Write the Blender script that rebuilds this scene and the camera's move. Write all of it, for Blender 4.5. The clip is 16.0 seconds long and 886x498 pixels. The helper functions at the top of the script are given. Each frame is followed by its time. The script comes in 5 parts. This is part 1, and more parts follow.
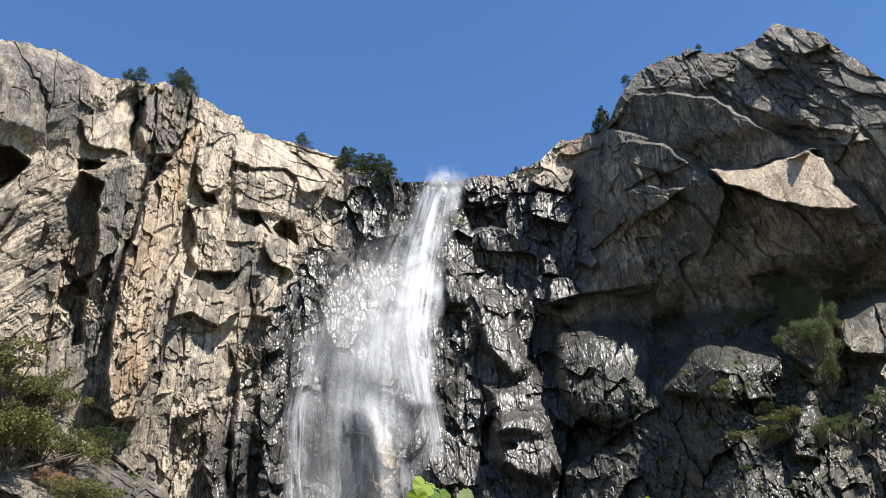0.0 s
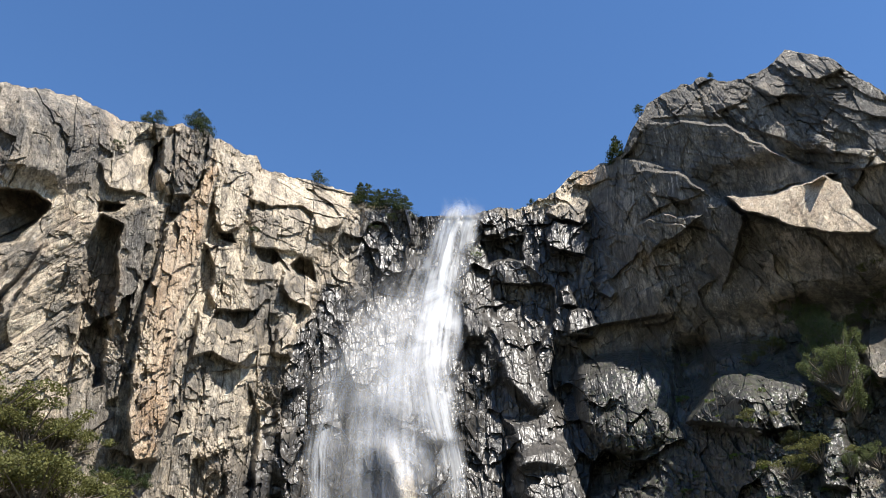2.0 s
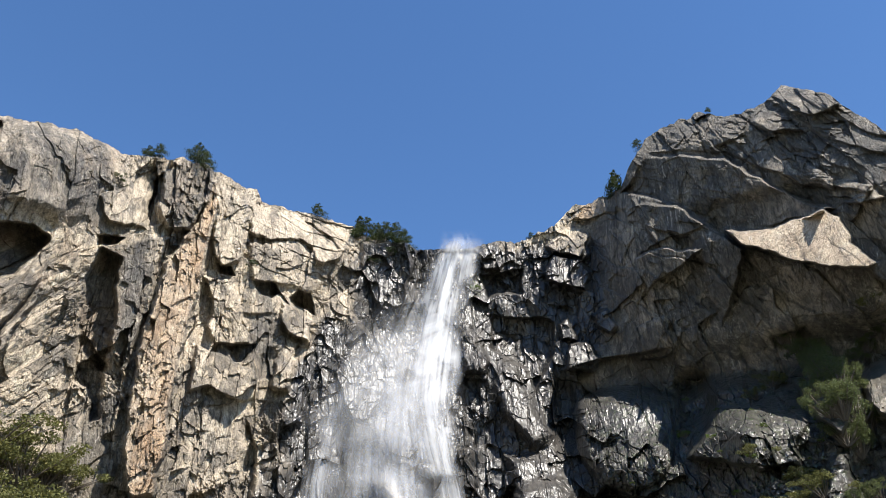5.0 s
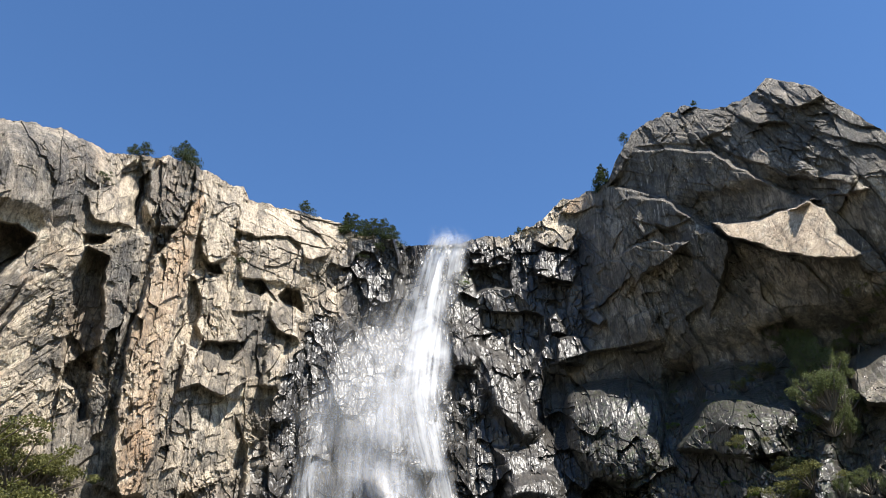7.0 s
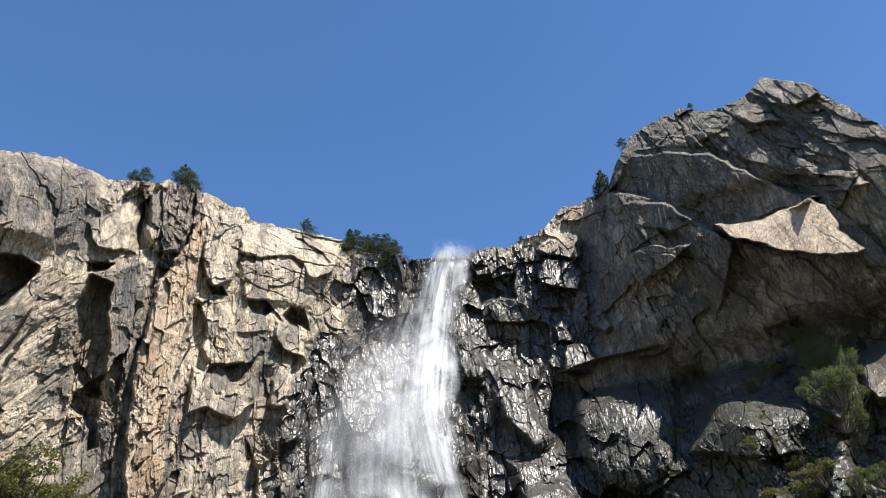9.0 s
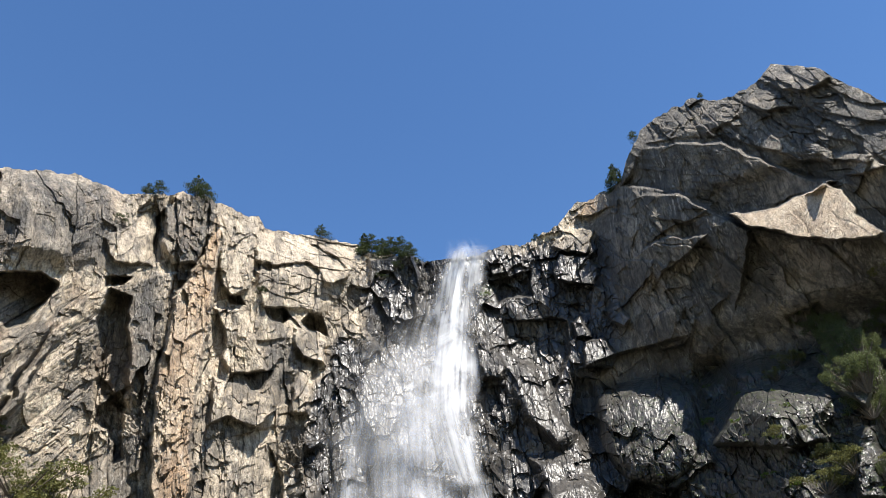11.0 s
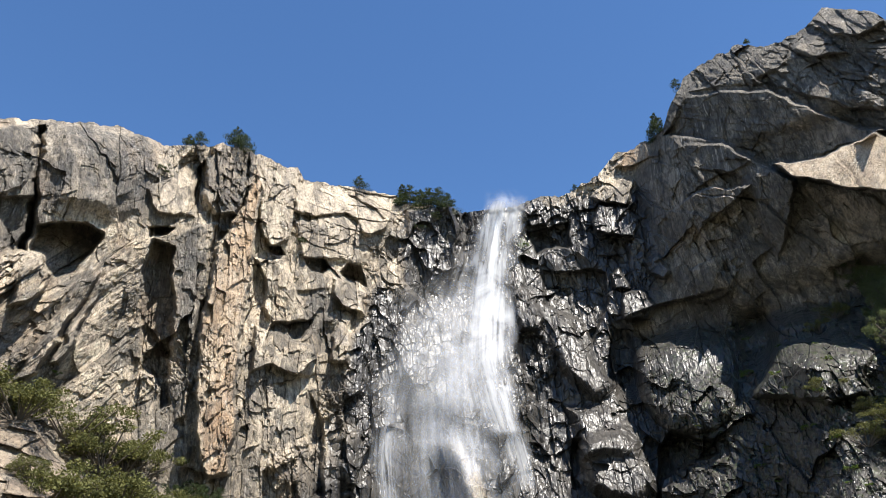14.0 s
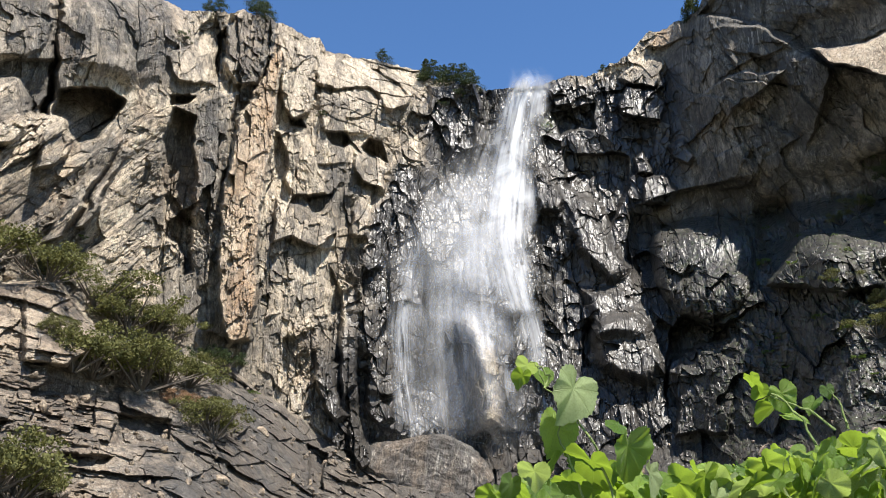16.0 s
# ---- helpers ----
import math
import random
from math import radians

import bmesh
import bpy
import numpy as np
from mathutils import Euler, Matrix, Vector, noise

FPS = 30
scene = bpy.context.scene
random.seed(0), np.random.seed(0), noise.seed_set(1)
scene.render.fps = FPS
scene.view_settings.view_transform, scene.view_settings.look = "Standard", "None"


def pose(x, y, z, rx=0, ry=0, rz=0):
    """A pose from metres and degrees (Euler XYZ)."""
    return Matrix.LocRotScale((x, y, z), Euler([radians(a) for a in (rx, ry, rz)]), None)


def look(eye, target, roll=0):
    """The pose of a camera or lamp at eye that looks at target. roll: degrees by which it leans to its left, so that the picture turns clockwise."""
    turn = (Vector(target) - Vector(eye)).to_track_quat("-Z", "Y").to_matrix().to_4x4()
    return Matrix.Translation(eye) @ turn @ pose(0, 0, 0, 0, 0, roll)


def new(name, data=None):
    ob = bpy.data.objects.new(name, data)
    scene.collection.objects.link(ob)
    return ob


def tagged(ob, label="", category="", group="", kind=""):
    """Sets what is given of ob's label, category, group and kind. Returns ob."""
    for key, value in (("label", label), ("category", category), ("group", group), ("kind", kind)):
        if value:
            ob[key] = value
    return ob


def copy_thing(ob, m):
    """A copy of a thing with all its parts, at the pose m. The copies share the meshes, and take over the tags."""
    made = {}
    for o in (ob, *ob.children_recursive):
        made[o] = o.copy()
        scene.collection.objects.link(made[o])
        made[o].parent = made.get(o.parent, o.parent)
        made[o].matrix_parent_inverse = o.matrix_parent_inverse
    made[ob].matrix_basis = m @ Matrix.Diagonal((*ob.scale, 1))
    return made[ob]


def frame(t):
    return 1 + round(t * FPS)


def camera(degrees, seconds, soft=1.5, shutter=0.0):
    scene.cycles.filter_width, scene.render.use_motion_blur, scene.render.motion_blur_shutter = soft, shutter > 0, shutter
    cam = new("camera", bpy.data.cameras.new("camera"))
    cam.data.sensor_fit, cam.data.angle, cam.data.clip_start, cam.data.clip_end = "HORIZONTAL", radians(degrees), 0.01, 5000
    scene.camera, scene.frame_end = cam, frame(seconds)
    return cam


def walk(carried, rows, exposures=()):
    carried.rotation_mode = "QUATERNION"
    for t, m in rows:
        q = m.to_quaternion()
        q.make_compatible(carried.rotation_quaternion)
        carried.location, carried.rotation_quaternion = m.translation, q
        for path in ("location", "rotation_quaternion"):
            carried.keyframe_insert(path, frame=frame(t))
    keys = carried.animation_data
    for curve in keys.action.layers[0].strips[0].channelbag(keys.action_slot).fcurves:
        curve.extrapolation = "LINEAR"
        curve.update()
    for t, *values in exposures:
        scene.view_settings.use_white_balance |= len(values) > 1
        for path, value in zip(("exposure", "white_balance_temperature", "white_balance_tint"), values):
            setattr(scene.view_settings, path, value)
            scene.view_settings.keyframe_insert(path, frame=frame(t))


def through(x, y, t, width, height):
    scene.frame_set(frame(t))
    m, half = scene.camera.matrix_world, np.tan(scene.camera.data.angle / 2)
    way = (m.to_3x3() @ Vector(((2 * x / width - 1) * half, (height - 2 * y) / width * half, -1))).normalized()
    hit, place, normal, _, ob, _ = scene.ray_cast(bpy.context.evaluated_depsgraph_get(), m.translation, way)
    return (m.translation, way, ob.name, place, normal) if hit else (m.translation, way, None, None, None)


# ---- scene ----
cam = camera(57.0, 16.0, soft=0.65)
EYE = Vector((0.0, 0.0, 1.6))
# seconds, tilt, lean, turn
PATH = [
    (0.0, 117.37, -1.04, -14.00), (0.5, 117.86, 0.06, -13.29), (1.0, 117.72, -0.52, -13.03),
    (1.5, 118.60, -0.22, -12.67), (2.0, 119.71, -0.46, -12.33), (2.5, 120.24, -0.39, -12.50),
    (3.0, 120.57, -0.88, -12.89), (3.5, 121.03, -0.93, -12.71), (4.0, 121.60, -0.63, -12.39),
    (6.5, 122.14, -0.09, -12.60), (7.0, 121.75, 0.48, -12.76), (7.5, 121.78, 1.06, -12.51),
    (8.0, 121.92, 1.79, -12.14), (8.5, 122.21, 2.08, -11.87), (9.0, 122.67, 2.40, -11.32),
    (9.5, 122.91, 2.47, -10.70), (12.0, 122.72, 4.47, -8.84), (12.5, 122.56, 4.44, -9.10),
    (13.0, 122.39, 3.84, -9.10), (13.5, 121.56, 3.41, -7.94), (14.0, 119.52, 2.36, -6.94),
    (14.5, 117.17, 1.23, -6.61), (15.0, 114.98, 0.55, -6.56), (15.5, 112.62, 0.20, -6.43),
    (16.0, 111.00, 0.00, -6.50),
]
# the view sinks a little as the view comes down
LIFT = [(0.0, 0.06), (2.0, 0.065), (13.0, 0.065), (14.5, 0.065), (15.0, 0.038), (15.5, 0.012), (16.0, 0.0)]
lift_t, lift_z = zip(*LIFT)
walk(cam, [(t, pose(EYE.x, EYE.y, EYE.z + float(np.interp(t, lift_t, lift_z)), rx, ry, rz)) for t, rx, ry, rz in PATH],
     exposures=[(0.0, 1.21), (16.0, 1.21)])

# ---- daylight: high sun from over the right shoulder of the viewpoint, clear sky ----
SUN_AZ, SUN_EL = 147.0, 60.0
sun_dir = Vector((math.cos(radians(SUN_EL)) * math.sin(radians(SUN_AZ)),
                  math.cos(radians(SUN_EL)) * math.cos(radians(SUN_AZ)), math.sin(radians(SUN_EL))))
sun = new("sun", bpy.data.lights.new("sun", "SUN"))
sun.data.energy, sun.data.angle, sun.data.color = 5.0, radians(0.55), (1.0, 0.95, 0.87)
sun.matrix_world = look(sun_dir * 900, (0, 0, 0))
world = bpy.data.worlds.new("sky")
scene.world = world
world.use_nodes = True
wn = world.node_tree.nodes
sky = wn.new("ShaderNodeTexSky")
sky.sky_type = "NISHITA"
sky.sun_disc = False
sky.sun_elevation, sky.sun_rotation = radians(SUN_EL), radians(SUN_AZ)
sky.altitude, sky.air_density, sky.dust_density, sky.ozone_density = 1500, 1.1, 0.2, 3.0
deep = wn.new("ShaderNodeHueSaturation")
deep.inputs["Saturation"].default_value = 1.16
deep.inputs["Hue"].default_value = 0.503
world.node_tree.links.new(sky.outputs[0], deep.inputs["Color"])
world.node_tree.links.new(deep.outputs[0], wn["Background"].inputs[0])
wn["Background"].inputs[1].default_value = 0.087


# ---- materials ----
class Mat:
    """Small builder for node materials."""

    def __init__(self, name):
        self.m = bpy.data.materials.new(name)
        self.m.use_nodes = True
        self.t = self.m.node_tree
        self.b = self.t.nodes["Principled BSDF"]
        self.pos = self.t.nodes.new("ShaderNodeTexCoord").outputs["Object"]

    def node(self, kind, ins=None, operation="", feature="", interpolation_type="", attribute_name=""):
        n = self.t.nodes.new("ShaderNode" + kind)
        if operation:
            n.operation = operation
        if feature:
            n.feature = feature
        if interpolation_type:
            n.interpolation_type = interpolation_type
        if attribute_name:
            n.attribute_name = attribute_name
        for k, v in (ins or {}).items():
            self.put(n.inputs[k], v)
        return n

    def put(self, socket, v):
        if isinstance(v, bpy.types.NodeSocket):
            self.t.links.new(v, socket)
        else:
            socket.default_value = v

    def scaled(self, sc, at=None):
        return self.node("Mapping", {"Vector": at or self.pos, "Scale": sc}).outputs[0]

    def noise(self, scale, detail=5.0, rough=0.6, at=None, warp=0.0):
        return self.node("TexNoise", {"Vector": at or self.pos, "Scale": scale, "Detail": detail, "Roughness": rough,
                                      "Distortion": warp}).outputs[0]

    def ramp(self, f, lo, hi):
        return self.node("MapRange", {0: f, 1: lo, 2: hi, 3: 0.0, 4: 1.0}, interpolation_type="SMOOTHSTEP").outputs[0]

    def math(self, op, a, b=0.0):
        return self.node("Math", {0: a, 1: b}, operation=op).outputs[0]

    def mix(self, f, a, b, blend="MIX"):
        n = self.t.nodes.new("ShaderNodeMix")
        n.data_type, n.blend_type = "RGBA", blend
        for i, v in ((0, f), (6, a), (7, b)):
            if not isinstance(v, bpy.types.NodeSocket) and i > 0:
                v = (*v, 1.0)
            self.put(n.inputs[i], v)
        return n.outputs[2]

    def attr(self, name):
        return self.node("Attribute", attribute_name=name).outputs["Fac"]

    def bump(self, h, dist, strength=1.0, normal=None):
        ins = {"Height": h, "Distance": dist, "Strength": strength}
        if normal is not None:
            ins["Normal"] = normal
        return self.node("Bump", ins).outputs[0]

    def done(self, color=None, rough=None, normal=None, **more):
        for k, v in (("Base Color", color), ("Roughness", rough), ("Normal", normal)):
            if v is not None:
                if isinstance(v, tuple) and len(v) == 3:
                    v = (*v, 1.0)
                self.put(self.b.inputs[k], v)
        for k, v in more.items():
            self.put(self.b.inputs[k.replace("_", " ")], v)
        return self.m


def granite(name):
    """Weathered granite: pale and grey faces, rusty staining, dark water streaks, wet gloss where the rock is wet, some
    shade and light painted in.
    """
    k = Mat(name)
    big = k.noise(0.035, 4, 0.6, warp=0.6)
    mid = k.noise(0.22, 6, 0.65)
    fine = k.noise(1.6, 5, 0.7)
    col = k.mix(k.ramp(big, 0.38, 0.62), (0.42, 0.350, 0.258), (0.225, 0.197, 0.160))
    col = k.mix(k.math("MULTIPLY", k.ramp(mid, 0.44, 0.62), 0.85), col, (0.15, 0.13, 0.108))
    blotch = k.noise(0.75, 6, 0.7, at=k.scaled((1.0, 1.0, 0.45)), warp=0.4)
    col = k.mix(k.math("MULTIPLY", k.ramp(blotch, 0.50, 0.60), 0.55), col, (0.13, 0.115, 0.098))
    # pale fresh patches
    col = k.mix(k.math("MULTIPLY", k.ramp(k.noise(0.12, 3, 0.5), 0.56, 0.68), 0.6), col, (0.52, 0.435, 0.325))
    # tone block by block, with the brightness of sunlit faces painted in
    tone = k.attr("tone")
    col = k.mix(k.math("MULTIPLY", k.ramp(tone, 0.54, 0.24), 0.72), col, (0.115, 0.103, 0.088))
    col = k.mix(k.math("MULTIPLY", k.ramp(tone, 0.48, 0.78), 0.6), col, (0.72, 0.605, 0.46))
    # rusty pillar faces
    rust = k.math("MULTIPLY", k.attr("warm"), k.ramp(k.noise(0.16, 5, 0.6, warp=0.5), 0.22, 0.52))
    col = k.mix(k.math("MULTIPLY", rust, 0.8), col, (0.43, 0.275, 0.155))
    # dark streaks of lichen that run down the faces, denser where shade is painted in
    run = k.noise(1.0, 6, 0.65, at=k.scaled((0.26, 0.26, 0.022)))
    run2 = k.noise(1.0, 5, 0.6, at=k.scaled((0.09, 0.09, 0.012)))
    streak = k.math("MULTIPLY", k.ramp(run, 0.50, 0.66), k.math("ADD", k.ramp(run2, 0.45, 0.62), k.attr("stain_shade")))
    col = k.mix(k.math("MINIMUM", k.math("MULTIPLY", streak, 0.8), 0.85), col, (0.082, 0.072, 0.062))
    # overall darkening: lichen, plus painted shade of recesses and the right wall
    col = k.mix(k.math("MULTIPLY", k.attr("stain_shade"), k.math("ADD", 0.55, k.math("MULTIPLY", k.ramp(run2, 0.40, 0.60), 0.33))), col, (0.086, 0.085, 0.084))
    # narrow dark and white water marks
    mark = k.noise(1.0, 3, 0.5, at=k.scaled((0.7, 0.7, 0.05)), warp=0.8)
    col = k.mix(k.math("MULTIPLY", k.ramp(mark, 0.55, 0.64), k.math("MULTIPLY", k.attr("stain_shade"), 0.7)), col, (0.05, 0.045, 0.04))
    col = k.mix(k.math("MULTIPLY", k.ramp(mark, 0.40, 0.35), k.math("MULTIPLY", k.ramp(k.noise(0.09, 3, 0.5), 0.5, 0.6), 0.5)), col, (0.58, 0.53, 0.46))
    # grain
    col = k.mix(0.55, col, k.mix(k.ramp(fine, 0.3, 0.7), (0.42, 0.42, 0.42), (0.62, 0.62, 0.62)), "OVERLAY")
    # cracks
    warped = k.node("VectorMath", {0: k.pos, 1: k.node("VectorMath", {0: k.node("TexNoise", {"Vector": k.pos, "Scale": 0.12, "Detail": 3.0}).outputs[1], "Scale": 9.0}, operation="SCALE").outputs[0]}).outputs[0]
    cr = k.node("TexVoronoi", {"Vector": k.scaled((1.0, 1.0, 0.22), warped), "Scale": 0.12}, feature="DISTANCE_TO_EDGE").outputs[0]
    cr2 = k.node("TexVoronoi", {"Vector": k.scaled((1.0, 1.0, 0.8), warped), "Scale": 0.27}, feature="DISTANCE_TO_EDGE").outputs[0]
    crack = k.math("MULTIPLY", k.ramp(cr, 0.0, 0.03), k.ramp(cr2, -0.12, 0.04))
    col = k.mix(k.math("MULTIPLY", k.attr("crack"), 0.72), col, (0.07, 0.062, 0.054))
    col = k.mix(k.math("MULTIPLY", k.math("SUBTRACT", 1.0, crack), k.math("ADD", 0.08, k.math("MULTIPLY", k.ramp(big, 0.42, 0.62), 0.5))), col, (0.06, 0.055, 0.05))
    # hairline fissures and pale mineral runs
    f1 = k.noise(0.26, 5, 0.6, at=k.scaled((1.0, 1.0, 0.34)), warp=0.3)
    f2 = k.noise(0.80, 5, 0.6, at=k.scaled((1.0, 1.0, 0.5)), warp=0.3)
    line1 = k.math("SUBTRACT", 1.0, k.ramp(k.math("ABSOLUTE", k.math("SUBTRACT", f1, 0.5)), 0.0, 0.016))
    line2 = k.math("SUBTRACT", 1.0, k.ramp(k.math("ABSOLUTE", k.math("SUBTRACT", f2, 0.47)), 0.0, 0.022))
    col = k.mix(k.math("MULTIPLY", k.math("MAXIMUM", line1, k.math("MULTIPLY", line2, 0.9)), 0.85), col, (0.06, 0.054, 0.047))
    f3 = k.noise(0.55, 5, 0.65, at=k.scaled((1.0, 1.0, 0.2)), warp=0.5)
    run3 = k.math("MULTIPLY", k.math("SUBTRACT", 1.0, k.ramp(k.math("ABSOLUTE", k.math("SUBTRACT", f3, 0.53)), 0.0, 0.014)), k.ramp(k.noise(0.07, 3, 0.5), 0.48, 0.6))
    col = k.mix(k.math("MULTIPLY", run3, 0.6), col, (0.60, 0.55, 0.46))
    # some chips are fresh and pale, others old and brown
    for size, amount in ((0.24, 0.2), (0.7, 0.22)):
        chip = k.node("TexVoronoi", {"Vector": k.scaled((1.0, 1.0, 0.55), warped), "Scale": size}, feature="F1").outputs["Color"]
        age = k.node("SeparateXYZ", {0: chip}).outputs[2]
        col = k.mix(amount, col, k.mix(k.ramp(age, 0.1, 0.9), (0.34, 0.32, 0.30), (0.78, 0.78, 0.78)), "OVERLAY")
    speck = k.noise(3.6, 3, 0.6)
    col = k.mix(0.45, col, k.mix(k.ramp(speck, 0.35, 0.65), (0.36, 0.36, 0.36), (0.66, 0.66, 0.66)), "OVERLAY")
    # moss and small growth in the wet cracks
    moss = k.math("MULTIPLY", k.attr("moss"), k.ramp(k.noise(0.5, 6, 0.7), 0.50, 0.60))
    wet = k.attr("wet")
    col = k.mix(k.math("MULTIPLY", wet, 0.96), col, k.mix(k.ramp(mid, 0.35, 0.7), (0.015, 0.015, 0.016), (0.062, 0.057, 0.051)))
    col = k.mix(moss, col, (0.055, 0.085, 0.022))
    # rough broken skin: sharp creases rather than soft lumps
    c1 = k.noise(0.55, 8, 0.72, at=k.scaled((1.0, 1.0, 0.55)))
    crease = k.math("ABSOLUTE", k.math("SUBTRACT", c1, 0.5))
    chips = k.node("TexVoronoi", {"Vector": k.scaled((1.0, 1.0, 0.6), warped), "Scale": 0.85}, feature="F1").outputs[0]
    calm = k.math("SUBTRACT", 1.0, k.math("MULTIPLY", wet, 0.8))
    h = k.math("ADD", k.math("MULTIPLY", crease, 2.6), k.math("MULTIPLY", chips, 0.35))
    h = k.math("ADD", h, k.math("MULTIPLY", fine, 0.35))
    h = k.math("MULTIPLY", k.math("ADD", h, k.math("MULTIPLY", crack, 0.25)), calm)
    # broken faces: every chip of rock leans its own way
    flute = k.noise(1.0, 2, 0.4, at=k.scaled((0.55, 0.55, 0.12)), warp=0.4)
    film_relief = k.math("MULTIPLY", flute, 0.8)
    for size, lean in ((0.24, 1.6), (0.7, 2.0)):
        place = k.scaled((1.0, 1.0, 0.55), warped)
        cell = k.node("TexVoronoi", {"Vector": place, "Scale": size}, feature="F1")
        arm = k.node("VectorMath", {0: place, 1: cell.outputs["Position"]}, operation="SUBTRACT").outputs[0]
        way = k.node("VectorMath", {0: cell.outputs["Color"], 1: (0.5, 0.5, 0.5)}, operation="SUBTRACT").outputs[0]
        tilt = k.node("VectorMath", {0: arm, 1: way}, operation="DOT_PRODUCT").outputs["Value"]
        h = k.math("ADD", h, k.math("MULTIPLY", tilt, 0.05 * lean))
        film_relief = k.math("ADD", film_relief, k.math("MULTIPLY", tilt, 0.05 * lean))
    dry = k.math("SUBTRACT", 1.0, wet)
    film = k.ramp(k.noise(0.45, 4, 0.6), 0.35, 0.65)
    rough = k.math("ADD", k.math("MULTIPLY", dry, 0.30), k.math("ADD", 0.48, k.math("MULTIPLY", film, 0.15)))
    return k.done(col, rough, k.bump(h, 1.1, 0.9), Specular_IOR_Level=k.math("MULTIPLY", dry, 0.3), Coat_Normal=k.bump(film_relief, 1.1, 0.9),
                  Coat_Weight=k.math("MULTIPLY", wet, k.ramp(k.noise(0.11, 4, 0.6), 0.25, 0.42)), Coat_Roughness=0.39, Coat_IOR=1.5)


def foliage(name, dark, light, through=0.25):
    k = Mat(name)
    rnd = k.node("NewGeometry").outputs["Random Per Island"]
    col = k.mix(rnd, dark, light)
    col = k.mix(k.ramp(k.noise(1.5, 3), 0.4, 0.7), col, tuple(0.6 * c for c in dark))
    out = k.t.nodes["Material Output"]
    k.done(col, 0.75, Specular_IOR_Level=0.15)
    tr = k.node("BsdfTranslucent", {"Color": k.mix(0.35, col, (light[0] * 1.6, light[1] * 1.6, light[2]))})
    sh = k.node("MixShader", {0: through, 1: k.b.outputs[0], 2: tr.outputs[0]})
    k.put(out.inputs[0], sh.outputs[0])
    return k.m


def water(name, thick, streaks, threads=0.38, puffs=0.85):
    """White falling water: bright scattering drops, open where the stream thins out."""
    k = Mat(name)
    uv = k.node("UVMap").outputs[0]
    flow = k.noise(1.0, 3, 0.5, at=k.scaled((streaks, streaks * 0.06, 1.0), uv), warp=0.7)
    puff = k.noise(1.0, 4, 0.6, at=k.scaled((streaks * 0.16, streaks * 0.22, 1.0), uv), warp=1.2)
    f = k.math("ADD", k.math("MULTIPLY", k.ramp(flow, 0.25, 0.75), threads), k.math("MULTIPLY", k.ramp(puff, 0.25, 0.75), puffs))
    alpha = k.math("MINIMUM", k.math("MULTIPLY", k.math("MULTIPLY", f, k.attr("fill")), thick), 0.97)
    white = k.node("BsdfDiffuse", {"Color": (0.78, 0.79, 0.82, 1.0)})
    glow = k.node("BsdfTranslucent", {"Color": (0.78, 0.79, 0.82, 1.0)})
    both = k.node("MixShader", {0: 0.22, 1: white.outputs[0], 2: glow.outputs[0]})
    clear = k.node("BsdfTransparent")
    sh = k.node("MixShader", {0: alpha, 1: clear.outputs[0], 2: both.outputs[0]})
    k.put(k.t.nodes["Material Output"].inputs[0], sh.outputs[0])
    return k.m


def bark(name, c):
    k = Mat(name)
    n = k.noise(6.0, 5, 0.7, at=k.scaled((1, 1, 0.3)))
    return k.done(k.mix(n, tuple(0.5 * x for x in c), c), 0.85, k.bump(n, 0.05))


def earth(name):
    k = Mat(name)
    n = k.noise(0.4, 6, 0.7)
    col = k.mix(k.ramp(n, 0.35, 0.65), (0.155, 0.135, 0.10), (0.085, 0.10, 0.05))
    return k.done(col, 0.95, k.bump(k.noise(3.0, 5), 0.2))


def vine_leaf(name):
    k = Mat(name)
    uv = k.node("UVMap").outputs[0]
    rnd = k.node("ObjectInfo").outputs["Random"]
    sep = k.node("SeparateXYZ", {0: uv})
    # veins fan out from the stalk
    ang = k.math("ARCTAN2", sep.outputs[0], k.math("ADD", sep.outputs[1], 0.02))
    fan = k.math("ABSOLUTE", k.math("SINE", k.math("MULTIPLY", ang, 3.3)))
    vein = k.math("SUBTRACT", 1.0, k.ramp(fan, 0.0, 0.10))
    side = k.math("ABSOLUTE", k.math("SINE", k.math("MULTIPLY", k.math("ADD", sep.outputs[1], k.math("MULTIPLY", k.math("ABSOLUTE", sep.outputs[0]), -0.8)), 30.0)))
    vein2 = k.math("MULTIPLY", k.math("SUBTRACT", 1.0, k.ramp(side, 0.0, 0.16)), 0.4)
    veins = k.math("MAXIMUM", vein, vein2)
    col = k.mix(rnd, (0.055, 0.125, 0.014), (0.24, 0.36, 0.05))
    # some leaves are young and pale, or show a dusty bloom
    young = k.ramp(k.math("FRACT", k.math("MULTIPLY", rnd, 7.31)), 0.72, 0.80)
    col = k.mix(k.math("MULTIPLY", young, 0.75), col, (0.36, 0.42, 0.22))
    col = k.mix(k.math("MULTIPLY", k.ramp(k.noise(14.0, 4), 0.45, 0.75), 0.6), col, (0.085, 0.145, 0.025))
    col = k.mix(k.math("MULTIPLY", veins, 0.4), col, (0.30, 0.38, 0.12))
    h = k.math("ADD", k.math("MULTIPLY", veins, -0.6), k.math("MULTIPLY", k.noise(40.0, 3), 0.5))
    k.done(col, 0.36, k.bump(h, 0.006, 0.9), Specular_IOR_Level=0.6)
    tr = k.node("BsdfTranslucent", {"Color": k.mix(0.5, col, (0.40, 0.54, 0.04))})
    sh = k.node("MixShader", {0: 0.48, 1: k.b.outputs[0], 2: tr.outputs[0]})
    k.put(k.t.nodes["Material Output"].inputs[0], sh.outputs[0])
    return k.m


